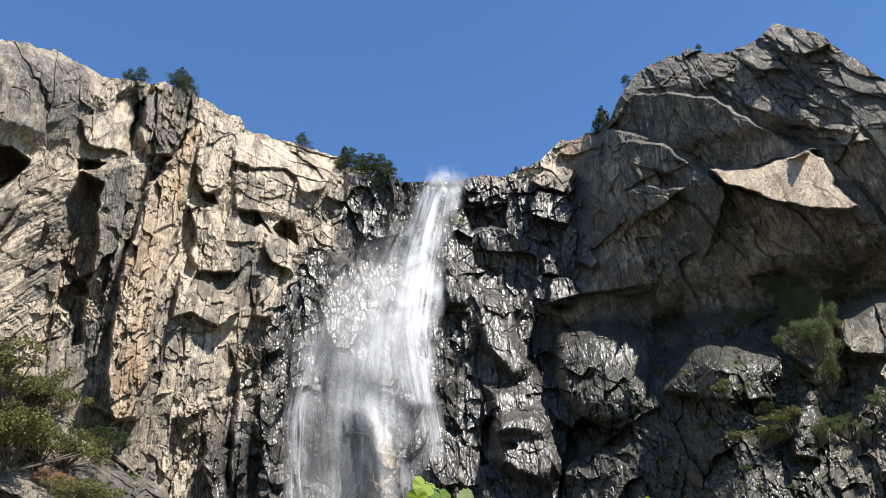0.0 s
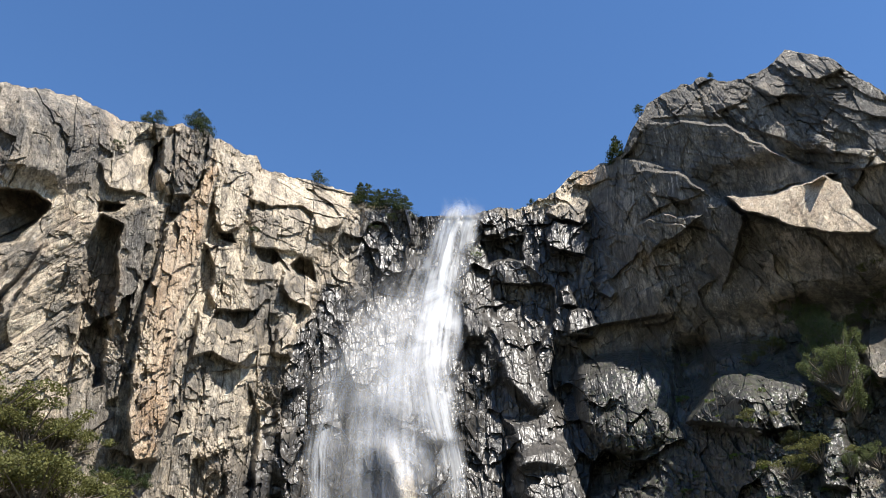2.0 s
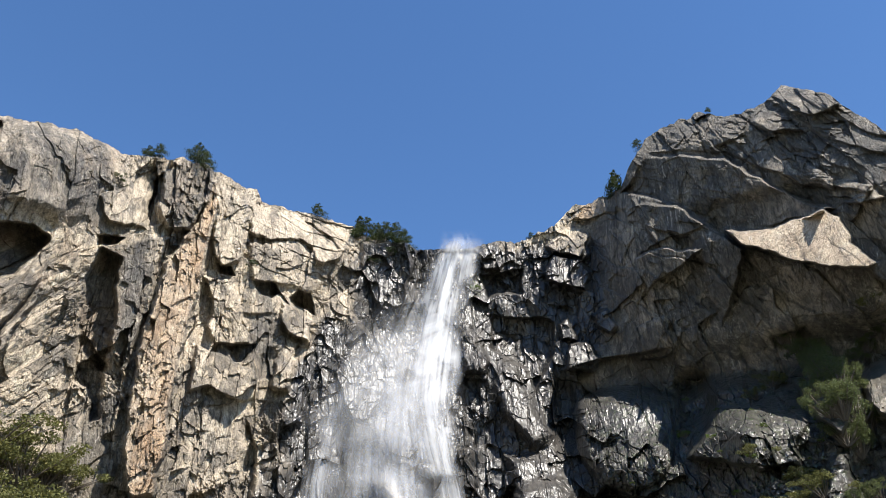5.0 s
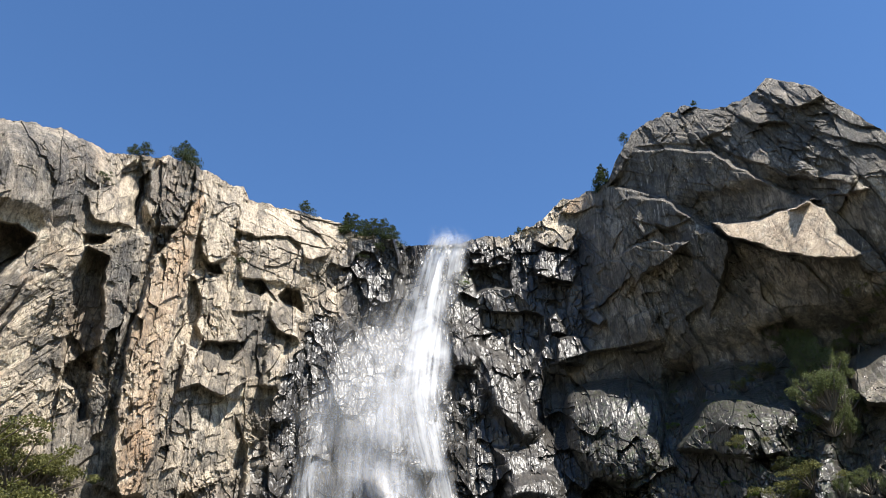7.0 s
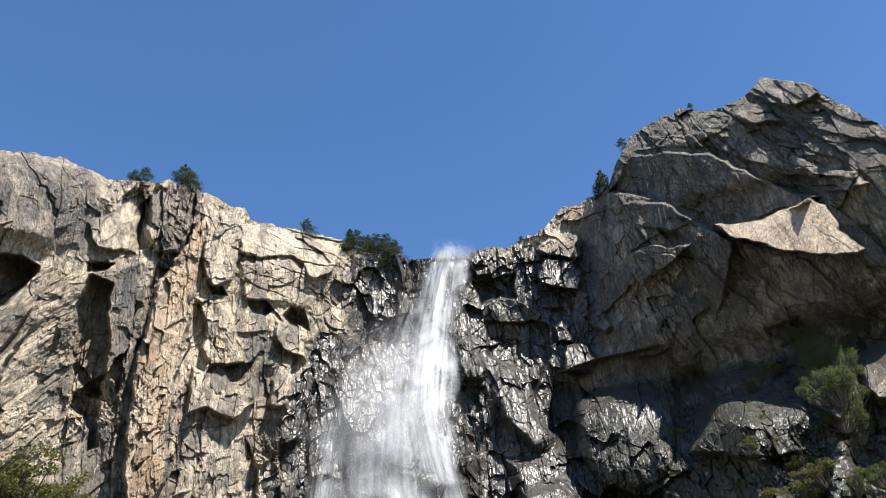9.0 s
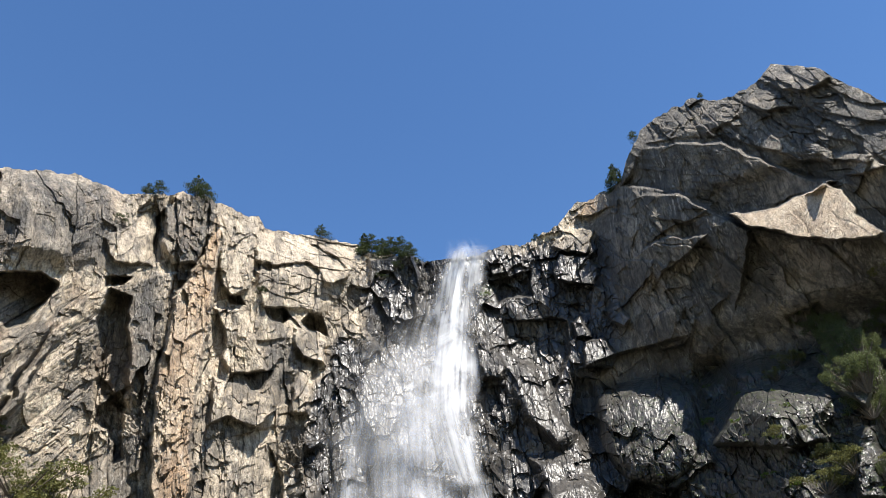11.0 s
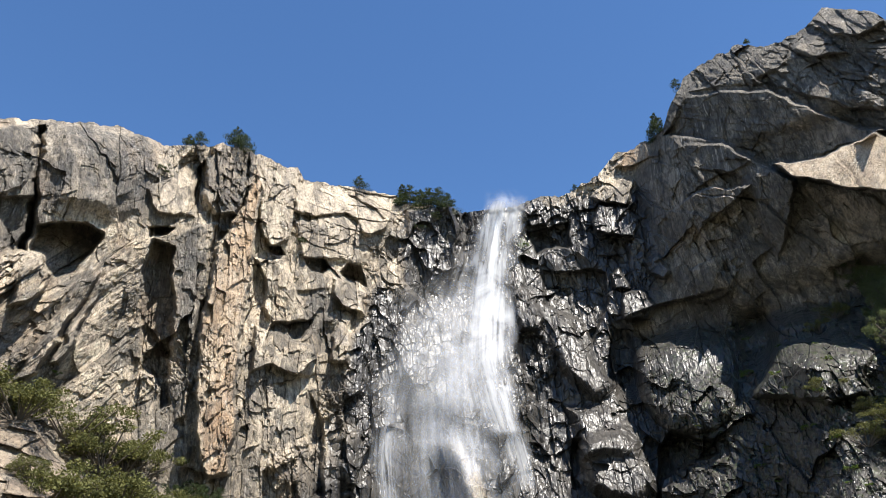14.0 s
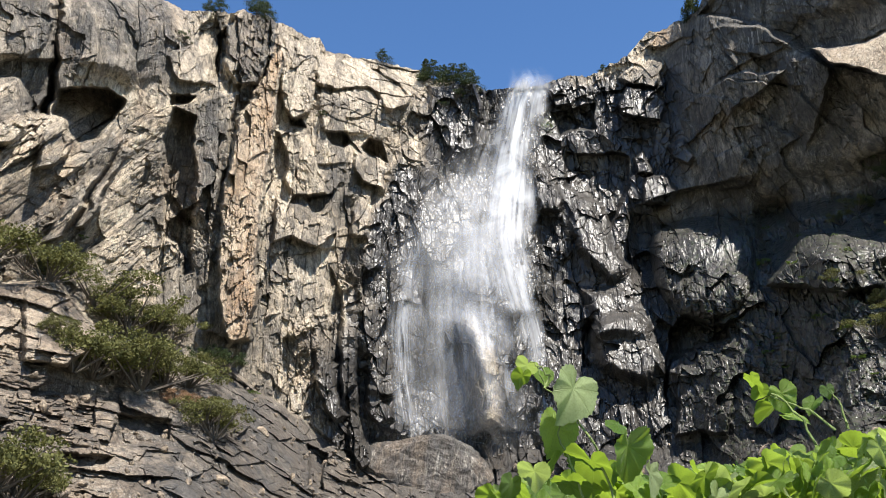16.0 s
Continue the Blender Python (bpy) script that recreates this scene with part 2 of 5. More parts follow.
ROCK = granite("weathered_granite")
PINE = foliage("pine_needles", (0.024, 0.037, 0.015), (0.062, 0.08, 0.028))
SHADE_OAK = foliage("shaded_oak_leaves", (0.060, 0.078, 0.034), (0.130, 0.150, 0.066), 0.3)
OAK = foliage("oak_leaves", (0.075, 0.082, 0.028), (0.16, 0.155, 0.058), 0.25)
FERN = foliage("fern_fronds", (0.05, 0.09, 0.012), (0.15, 0.21, 0.04), 0.3)
DRY = foliage("dry_leaves", (0.16, 0.09, 0.05), (0.40, 0.26, 0.17), 0.2)
BARK = bark("bark", (0.11, 0.09, 0.07))
STREAM = water("white_water", 0.60, 12.0, 0.6, 0.7)
THREADS = water("white_threads", 0.62, 24.0, 0.9, 0.45)
FILM = water("water_film", 0.5, 30.0, 0.5, 0.6)
VEIL = water("thin_veil", 0.42, 24.0, 0.8, 0.5)
MIST = water("spray", 0.34, 6.0)
EARTH = earth("forest_floor")
LEAF = vine_leaf("vine_leaf")
STALK = bark("green_stalk", (0.22, 0.28, 0.08))


# ---- the rock walls, as a distance from the viewpoint over bearing (degrees) and slope (rise over distance) ----
TABLES = {}


def table(seed):
    if seed not in TABLES:
        TABLES[seed] = np.random.RandomState(seed).rand(256, 256)
    return TABLES[seed]


def vnoise(u, v, seed):
    """Smooth lattice noise in -1..1."""
    g = table(seed)
    iu, iv = np.floor(u).astype(int), np.floor(v).astype(int)
    fu, fv = u - iu, v - iv
    fu, fv = fu * fu * (3 - 2 * fu), fv * fv * (3 - 2 * fv)
    a, b = g[iu % 256, iv % 256], g[(iu + 1) % 256, iv % 256]
    c, d = g[iu % 256, (iv + 1) % 256], g[(iu + 1) % 256, (iv + 1) % 256]
    return 2 * ((a * (1 - fu) + b * fu) * (1 - fv) + (c * (1 - fu) + d * fu) * fv) - 1


def fbm(u, v, octaves, seed, gain=0.5):
    total, amp = 0.0, 1.0
    for i in range(octaves):
        total = total + amp * vnoise(u * 2 ** i, v * 2 ** i, seed + i)
        amp *= gain
    return total


def facets(u, v, w, h, turn, tilt, step, seed, wobble=0.35):
    """Broken rock, and a tone for each of its faces: each cell is a tilted plane of its own, cell w by h metres, leaning by turn degrees."""
    c, s = math.cos(radians(turn)), math.sin(radians(turn))
    x, y = (c * u + s * v) / w, (-s * u + c * v) / h
    x, y = x + wobble * fbm(x * 0.9, y * 0.9, 3, seed + 50), y + wobble * fbm(x * 0.9 + 31, y * 0.9, 3, seed + 60)
    jx, jy, gx, gy, off = (table(seed + i) for i in range(5))
    ix, iy = np.floor(x).astype(int), np.floor(y).astype(int)
    best = np.full(np.shape(x), 9.0)
    out, tone = np.zeros(np.shape(x)), np.zeros(np.shape(x))
    for dx in (-1, 0, 1):
        for dy in (-1, 0, 1):
            p, q = (ix + dx) % 256, (iy + dy) % 256
            ex = x - (ix + dx + 0.1 + 0.8 * jx[p, q])
            ey = y - (iy + dy + 0.1 + 0.8 * jy[p, q])
            d = ex * ex + ey * ey
            near = d < best
            val = tilt * w * (ex * (gx[p, q] - 0.5) * 2) + tilt * h * (ey * (gy[p, q] - 0.5) * 2) + step * (off[p, q] - 0.5) * 2
            best = np.where(near, d, best)
            out = np.where(near, val, out)
            tone = np.where(near, jx[q, p], tone)
    return out, tone


def pillars(u, v, w, h, turn, step, gx, gy, seed):
    """Jointed rock: flat-faced blocks about w by h metres in columns that lean by turn degrees. Returns the depth, a tone for each block, and the cracks."""
    c, s = math.cos(radians(turn)), math.sin(radians(turn))
    x, y = (c * u + s * v) / w, (-s * u + c * v) / h
    x, y = x + 0.30 * fbm(x / 2.2, y * 0.7, 2, seed) + 0.06 * fbm(x * 1.6, y * 5, 3, seed + 1), y + 0.10 * fbm(x * 1.5, y * 3, 3, seed + 2)
    J, K, L, M = (table(seed + 3 + i) for i in range(4))
    k = np.floor(x).astype(int)
    col = np.where(x - k >= 0.85 * J[k % 256, 1], k, k - 1)
    lo, hi = col + 0.85 * J[col % 256, 1], col + 1 + 0.85 * J[(col + 1) % 256, 1]
    ex, wide = (x - lo) / (hi - lo), (hi - lo) * w
    y = y + 9 * J[col % 256, 2] + 2.4 * (J[col % 256, 3] - 0.5) * ex * wide / h
    k = np.floor(y).astype(int)
    row = np.where(y - k >= 0.88 * K[col % 256, k % 256], k, k - 1)
    lo, hi = row + 0.88 * K[col % 256, row % 256], row + 1 + 0.88 * K[col % 256, (row + 1) % 256]
    ey, tall = (y - lo) / (hi - lo), (hi - lo) * h
    p, q = col % 256, row % 256
    side = np.array([-1.3, -0.3, 0.1, 0.4, 0.7, 1.0])[(L[p, q] * 5.99).astype(int)]
    val = step * (M[p, q] * 2 - 1) + wide * (ex - 0.5) * gx * side + tall * (ey - 0.5) * gy * (M[q, p] * 1.7 - 0.5)
    d = np.minimum(np.minimum(ex, 1 - ex) * wide, np.minimum(ey, 1 - ey) * tall * 1.4)
    crack = np.exp(-(d / 0.38) ** 2) * ease(K[q, p], 0.25, 0.8)
    return val + 0.5 * crack, L[q, p], crack


def joints(u, v, turn, spacing, depth, seed, bend=0.9):
    """A set of parallel joints: long faces that slope out and break off sharply, fading in and out."""
    c, s = math.cos(radians(turn)), math.sin(radians(turn))
    along = (-s * u + c * v)
    x = (c * u + s * v) / spacing + bend * fbm(u / 55, v / 55, 2, seed) + 0.15 * fbm(u / 11, v / 16, 3, seed + 5)
    i = np.floor(x)
    f = x - i
    rnd = table(seed + 9)
    h = rnd[i.astype(int) % 256, 3]
    fade = ease(vnoise(along / (spacing * 2.6), i * 7.37 + 0.5, seed + 7), -0.45, 0.5) * (0.45 + 0.75 * h)
    flip = rnd[i.astype(int) % 256, 8] < 0.38
    saw = np.where(flip, np.where(f < 0.1, f / 0.1, (1 - f) / 0.9), np.where(f < 0.9, f / 0.9, (1 - f) / 0.1))
    crack = np.exp(-((np.where(flip, f, 1 - f) - 0.05) * spacing / 0.55) ** 2) * fade
    return -depth * fade * (saw - 0.5), crack


def ease(x, lo, hi):
    t = np.clip((x - lo) / (hi - lo), 0, 1)
    return t * t * (3 - 2 * t)


def spot(a, s, a0, s0, wa, ws, turn=0.0, power=2.0):
    """A soft spot of half-widths wa, ws (metres) at a bearing and slope, leaning by turn degrees."""
    u, v = (a - a0) * MA, (s - s0) * MS
    c, k = math.cos(radians(turn)), math.sin(radians(turn))
    x, y = (c * u + k * v) / wa, (-k * u + c * v) / ws
    return np.exp(-(np.abs(x) ** power + np.abs(y) ** power))


def across(a, s, line, seed=0, wave=0.0):
    """Metres to the right of a line that runs down the wall, given as (bearing, slope) from top to bottom."""
    q = np.array(line)[::-1]
    return (a - np.interp(s, q[:, 1], q[:, 0])) * MA + (wave * fbm(s * MS / 9, s * 0, 3, seed) if wave else 0)


def between(s, lo, hi, soft=0.02):
    return ease(s, lo - soft, lo + soft) * (1 - ease(s, hi - soft, hi + soft))


MA, MS = 5.7, 340.0
RIM_LEFT = [(-60, 0.60), (-40, 0.65), (-27, 0.690), (-23.8, 0.706), (-21.9, 0.714), (-19.7, 0.725), (-17.7, 0.727), (-15.9, 0.722), (-14.4, 0.713), (-13.5, 0.712),
            (-12.0, 0.722), (-10.0, 0.730), (-7.5, 0.724), (-5.8, 0.708), (-3.7, 0.700), (-3.1, 0.682), (-1.0, 0.678), (1.3, 0.670), (4.6, 0.656), (5.2, 0.643),
            (8.9, 0.637), (10.0, 0.624), (11.2, 0.626), (14.6, 0.627)]
RIM_RIGHT = [(15.0, 0.632), (16.4, 0.637), (18.0, 0.634), (18.7, 0.638), (20.0, 0.648), (21.7, 0.664), (23.3, 0.694), (25.9, 0.698), (27.2, 0.714), (29.0, 0.779),
             (29.8, 0.795), (31.9, 0.814), (34.5, 0.826), (36.4, 0.807), (38.0, 0.801), (40.0, 0.819), (41.3, 0.830), (44.2, 0.797), (44.8, 0.776),
             (46.5, 0.725), (48.0, 0.680), (52, 0.54), (60, 0.36), (75, 0.25)]
RIM = np.array(RIM_LEFT + RIM_RIGHT)
PLAN = np.array([(-60, 190), (-40, 225), (-27, 252), (-18, 272), (-10, 292), (-4, 318), (3, 346), (9, 356), (14, 360), (19, 361), (24, 361), (30, 355),
                 (36, 348), (44, 340), (52, 338), (75, 390)], float)
FOOT = np.array([(-60, 0.36), (-24, 0.29), (-20.2, 0.315), (-18, 0.268), (-16, 0.245), (-12.4, 0.235), (-8.2, 0.219), (-6.2, 0.193), (-3, 0.162), (-0.6, 0.129),
                 (1, 0.105), (5, 0.11), (9, 0.12), (14, 0.13), (20, 0.12), (35, 0.15), (48, 0.17), (75, 0.2)])
GULLY = [(4.4, 0.66), (3.4, 0.57), (0.9, 0.47), (-0.5, 0.40), (-0.9, 0.30), (0.5, 0.2), (2.0, 0.12)]
SHADE = [(24.6, 0.66), (24.2, 0.58), (24.8, 0.50), (24.2, 0.45), (22.2, 0.42)]


# outlines of single forms on the walls, as (bearing, slope)
LEFT_TOP_BLOCK = [(-29.0, 0.652), (-24.0, 0.700), (-23.1, 0.644), (-23.6, 0.598), (-24.4, 0.583), (-28.0, 0.562)]
GULLY_LEFT_OF_THE_DOME = [(-23.9, 0.700), (-23.2, 0.705), (-22.7, 0.629), (-22.3, 0.556), (-22.2, 0.512), (-22.9, 0.509), (-23.1, 0.576), (-23.0, 0.636)]
DOME = [(-23.3, 0.714), (-15.9, 0.760), (-14.4, 0.711), (-13.5, 0.659), (-15.1, 0.598), (-17.2, 0.566), (-20.5, 0.565), (-22.2, 0.581)]
DOME_EDGE = [(-16.4, 0.738), (-14.9, 0.732), (-13.9, 0.694), (-13.6, 0.658), (-14.8, 0.662), (-15.7, 0.695)]
SHADY_STEP_LEFT_OF_THE_HOLLOW = [(-26.7, 0.568), (-22.8, 0.590), (-22.2, 0.512), (-23.3, 0.503), (-24.2, 0.530), (-24.8, 0.548), (-26.5, 0.540)]
FAR_LEFT_SLAB = [(-27.1, 0.533), (-24.8, 0.546), (-24.2, 0.529), (-23.6, 0.482), (-24.3, 0.463), (-26.2, 0.449)]
PALE_BLOCK_LEFT_OF_THE_HOLLOW = [(-22.8, 0.436), (-22.7, 0.486), (-21.7, 0.509), (-20.4, 0.493), (-20.7, 0.464), (-21.5, 0.445)]
HOLLOW_UNDER_THE_DOME = [(-22.3, 0.550), (-20.7, 0.564), (-19.0, 0.566), (-17.6, 0.556), (-18.2, 0.532), (-19.2, 0.494), (-20.2, 0.481), (-21.4, 0.508), (-22.1, 0.513)]
SLANTED_RIB = [(-18.2, 0.532), (-17.4, 0.538), (-17.4, 0.497), (-18.7, 0.429), (-20.1, 0.355), (-21.5, 0.347), (-19.9, 0.422), (-18.7, 0.496)]
SECOND_SLANTED_RIB = [(-16.8, 0.520), (-16.0, 0.519), (-16.5, 0.480), (-17.6, 0.447), (-18.0, 0.418), (-18.9, 0.373), (-19.5, 0.371), (-18.6, 0.422), (-17.7, 0.474)]
TAN_FACE_BY_THE_NOTCH = [(-15.2, 0.638), (-13.7, 0.660), (-12.5, 0.672), (-11.6, 0.648), (-11.4, 0.605), (-12.9, 0.598), (-14.2, 0.601)]
BUTTRESS_CLEFT = [(-11.8, 0.682), (-11.1, 0.701), (-11.0, 0.650), (-10.5, 0.614), (-11.2, 0.610), (-11.6, 0.639)]
BUTTRESS_TOP = [(-11.3, 0.705), (-9.6, 0.739), (-7.4, 0.726), (-6.9, 0.696), (-7.5, 0.651), (-8.3, 0.613), (-10.2, 0.608), (-11.0, 0.646)]
SMALL_ROOF = [(-14.7, 0.576), (-12.7, 0.582), (-13.2, 0.568), (-14.4, 0.561)]
SHADED_ALCOVE = [(-14.7, 0.519), (-14.1, 0.559), (-12.6, 0.556), (-12.1, 0.474), (-11.7, 0.381), (-11.6, 0.336), (-12.2, 0.326), (-12.8, 0.369), (-13.8, 0.372), (-14.3, 0.460)]
DARK_BUTTRESS = [(-12.8, 0.568), (-10.8, 0.597), (-9.6, 0.596), (-10.0, 0.538), (-9.9, 0.488), (-10.3, 0.446), (-10.4, 0.399), (-10.2, 0.323), (-11.2, 0.313), (-11.7, 0.380), (-12.1, 0.474)]
RUSTY_PILLAR = [(-7.5, 0.669), (-6.7, 0.704), (-6.3, 0.665), (-6.6, 0.591), (-6.6, 0.538), (-7.0, 0.486), (-7.0, 0.437), (-7.1, 0.374), (-7.0, 0.299), (-7.2, 0.252), (-8.5, 0.250), (-9.3, 0.281), (-9.7, 0.324), (-9.9, 0.384), (-10.0, 0.447), (-9.8, 0.497), (-9.5, 0.557), (-8.7, 0.603), (-7.8, 0.633)]
LIT_BLOCK_RIGHT_OF_THE_PILLAR = [(-6.6, 0.702), (-4.2, 0.677), (-3.9, 0.624), (-4.2, 0.578), (-5.3, 0.564), (-6.1, 0.583), (-6.5, 0.637)]
CREVICE = [(-5.8, 0.571), (-4.6, 0.569), (-4.3, 0.555), (-5.5, 0.556)]
FACE_UNDER_THE_CREVICE = [(-6.5, 0.547), (-4.5, 0.551), (-3.1, 0.502), (-2.2, 0.457), (-3.7, 0.451), (-4.9, 0.452), (-5.8, 0.471), (-5.7, 0.513)]
HOLLOW_UNDER_THE_FACE = [(-4.3, 0.450), (-1.9, 0.457), (-2.0, 0.440), (-3.3, 0.430)]
LOWER_BLOCKS = [(-6.2, 0.447), (-4.4, 0.437), (-1.8, 0.420), (-1.2, 0.380), (-2.9, 0.378), (-4.6, 0.392), (-6.2, 0.381)]
ARCHED_SLAB = [(-4.0, 0.677), (-0.2, 0.670), (2.6, 0.659), (5.3, 0.641), (3.8, 0.601), (2.3, 0.585), (0.5, 0.625), (-1.9, 0.618), (-3.7, 0.624)]
CRACK_IN_THE_SLAB = [(0.5, 0.661), (1.3, 0.658), (2.6, 0.635), (3.7, 0.617), (3.2, 0.615), (1.9, 0.632)]
RIBBED_WALL_UNDER_THE_SLAB = [(-3.9, 0.613), (0.4, 0.623), (2.6, 0.580), (2.3, 0.542), (0.1, 0.549), (-3.0, 0.548)]
CAVE = [(-2.8, 0.548), (-1.5, 0.550), (-0.9, 0.539), (-1.4, 0.527), (-2.1, 0.532)]
SECOND_CAVE = [(-0.1, 0.535), (0.5, 0.548), (1.5, 0.542), (2.2, 0.510), (1.0, 0.519), (0.1, 0.528)]
BRIGHT_NOSE = [(-0.6, 0.527), (0.6, 0.522), (2.1, 0.501), (1.8, 0.471), (0.2, 0.476), (-0.4, 0.497)]
STREAKED_WALL = [(-3.1, 0.502), (-0.6, 0.505), (-0.4, 0.412), (-1.6, 0.409), (-2.3, 0.457)]
LOWER_NOSE = [(-0.4, 0.470), (1.2, 0.471), (0.9, 0.395), (-0.6, 0.402)]
DARK_CLEFT_BESIDE_THE_RIB = [(-1.9, 0.359), (-1.0, 0.320), (-0.8, 0.230), (-1.4, 0.230), (-1.9, 0.304)]
WHITE_WET_RIB = [(-1.0, 0.320), (0.3, 0.330), (0.4, 0.261), (0.3, 0.204), (-0.6, 0.182), (-0.9, 0.232), (-0.8, 0.275)]
SECOND_WHITE_RIB = [(-2.8, 0.288), (-1.6, 0.291), (-1.8, 0.245), (-1.1, 0.221), (-1.0, 0.195), (-0.2, 0.161), (-1.1, 0.154), (-2.3, 0.189), (-2.7, 0.231)]
TOE_OF_THE_RIB = [(-0.3, 0.171), (1.0, 0.150), (1.5, 0.110), (0.8, 0.102), (0.1, 0.129)]
CLEFT_BY_THE_TOE = [(0.4, 0.225), (1.2, 0.226), (1.2, 0.162), (0.5, 0.162)]
SLAB_BESIDE_THE_VEIL = [(1.2, 0.204), (1.9, 0.201), (3.2, 0.165), (2.1, 0.155), (1.4, 0.167)]
LEDGE_SHADOW = [(-18.8, 0.109), (-16.4, 0.112), (-14.9, 0.108), (-15.3, 0.097), (-18.2, 0.099)]
DARK_LEDGE_FACE = [(-15.3, 0.155), (-11.9, 0.154), (-11.7, 0.129), (-14.7, 0.120)]
DARK_SPLIT = [(-2.7, 0.130), (-1.5, 0.122), (-1.5, 0.076), (-2.6, 0.082)]
BROKEN_LEDGES = [(-22.0, 0.297), (-19.8, 0.315), (-18.0, 0.269), (-16.6, 0.242), (-18.5, 0.205), (-21.2, 0.207)]
DARK_BUTTRESS_BEHIND_THE_VEIL = [(5.5, 0.631), (9.1, 0.640), (9.6, 0.596), (9.0, 0.515), (6.7, 0.477), (4.8, 0.514), (5.1, 0.586)]
WET_EDGE_OF_THE_BUTTRESS = [(8.9, 0.639), (9.9, 0.625), (10.1, 0.569), (9.3, 0.498), (8.7, 0.515), (9.3, 0.587)]
SMOOTH_APRON_TOP = [(3.3, 0.463), (6.7, 0.473), (9.3, 0.481), (10.2, 0.416), (10.5, 0.340), (9.3, 0.304), (5.3, 0.326), (3.5, 0.384)]
LIP_BLOCK = [(14.9, 0.620), (16.4, 0.636), (17.9, 0.608), (16.8, 0.593), (15.3, 0.595)]
SHELF_RIGHT_OF_THE_LIP = [(14.9, 0.586), (18.5, 0.590), (18.6, 0.550), (15.7, 0.547)]
LIT_STEP = [(20.3, 0.583), (21.3, 0.611), (23.2, 0.599), (24.1, 0.576), (23.4, 0.551), (22.2, 0.557), (20.5, 0.570)]
DARK_STEP = [(20.2, 0.562), (23.1, 0.547), (22.8, 0.513), (20.3, 0.527)]
SECOND_LIT_STEP = [(21.1, 0.502), (22.0, 0.512), (22.6, 0.473), (21.3, 0.476)]
LIT_NOSE = [(21.9, 0.470), (23.2, 0.473), (24.1, 0.445), (23.4, 0.432), (21.5, 0.434), (21.6, 0.454)]
BLACK_RECESS = [(16.0, 0.522), (20.8, 0.505), (20.7, 0.460), (19.1, 0.405), (18.2, 0.440), (15.9, 0.467)]
BRIGHT_COLUMN = [(16.2, 0.456), (17.8, 0.460), (18.5, 0.417), (19.4, 0.390), (20.7, 0.344), (18.6, 0.324), (16.8, 0.363), (15.7, 0.404)]
RIB_BESIDE_THE_FALL = [(13.6, 0.489), (15.1, 0.507), (15.7, 0.459), (15.4, 0.432), (13.9, 0.434)]
SHADED_COLUMN = [(13.7, 0.430), (15.5, 0.422), (16.4, 0.361), (15.9, 0.329), (13.7, 0.331)]
LOWER_APRON = [(16.1, 0.327), (19.8, 0.327), (21.3, 0.297), (22.1, 0.252), (17.1, 0.251)]
ROUND_BUTTRESS = [(17.0, 0.290), (20.5, 0.298), (21.9, 0.253), (22.4, 0.223), (20.8, 0.189), (17.4, 0.213), (16.9, 0.258)]
SLOT = [(16.6, 0.286), (17.2, 0.287), (16.9, 0.224), (16.4, 0.223)]
CLEFT = [(22.7, 0.266), (23.7, 0.279), (26.4, 0.262), (26.5, 0.247), (24.4, 0.242), (22.5, 0.225), (21.8, 0.175), (21.9, 0.225)]
BLOCK_UNDER_THE_CLEFT = [(22.9, 0.227), (24.4, 0.239), (26.0, 0.230), (26.2, 0.187), (25.5, 0.136), (22.2, 0.138)]
PALE_APRON = [(6.1, 0.292), (8.4, 0.303), (10.8, 0.255), (11.3, 0.205), (11.2, 0.143), (8.6, 0.143), (8.0, 0.248)]
VOID_BESIDE_THE_APRON = [(6.4, 0.248), (7.4, 0.259), (8.3, 0.205), (8.2, 0.150), (6.7, 0.143)]
WET_DOME = [(21.9, 0.342), (22.3, 0.378), (24.3, 0.393), (27.3, 0.401), (28.5, 0.374), (28.7, 0.347), (27.0, 0.325), (23.8, 0.327)]
BROKEN_WET_RIB = [(29.3, 0.308), (31.5, 0.365), (34.3, 0.365), (36.3, 0.382), (37.2, 0.355), (37.4, 0.332), (36.3, 0.315), (36.3, 0.288), (33.7, 0.287)]
WHITE_EDGE_OF_THE_RIB = [(36.3, 0.384), (36.8, 0.382), (37.3, 0.355), (37.5, 0.332), (36.6, 0.342), (36.0, 0.355)]
LOWER_WET_RIB = [(38.0, 0.290), (39.1, 0.296), (39.2, 0.254), (38.3, 0.215), (36.8, 0.219), (37.0, 0.254)]
LEDGE_OF_THE_OAKS = [(36.0, 0.450), (38.6, 0.458), (39.8, 0.411), (40.3, 0.351), (39.0, 0.313), (37.7, 0.343), (36.5, 0.391)]
FAR_RIGHT_ROCK = [(41.6, 0.394), (44.8, 0.398), (43.5, 0.321), (41.4, 0.332), (40.9, 0.349)]
LIT_LEDGE_OVER_THE_RAMP = [(43.1, 0.614), (44.5, 0.622), (45.3, 0.623), (45.9, 0.606), (44.3, 0.606)]
PEAK_STEP = [(29.6, 0.771), (33.0, 0.778), (36.8, 0.783), (39.9, 0.740), (43.0, 0.653), (42.7, 0.634), (39.5, 0.677), (35.9, 0.741), (32.8, 0.759)]
SUMMIT_BLOCK = [(39.7, 0.815), (41.4, 0.832), (44.6, 0.794), (45.0, 0.765), (42.9, 0.765), (41.0, 0.787)]
LIT_SLAB_BELOW_THE_SUMMIT = [(38.0, 0.784), (39.8, 0.805), (40.7, 0.785), (42.0, 0.744), (39.7, 0.755)]
LEDGE_LINE = [(41.3, 0.665), (43.0, 0.658), (45.3, 0.625), (44.8, 0.618), (42.8, 0.639)]
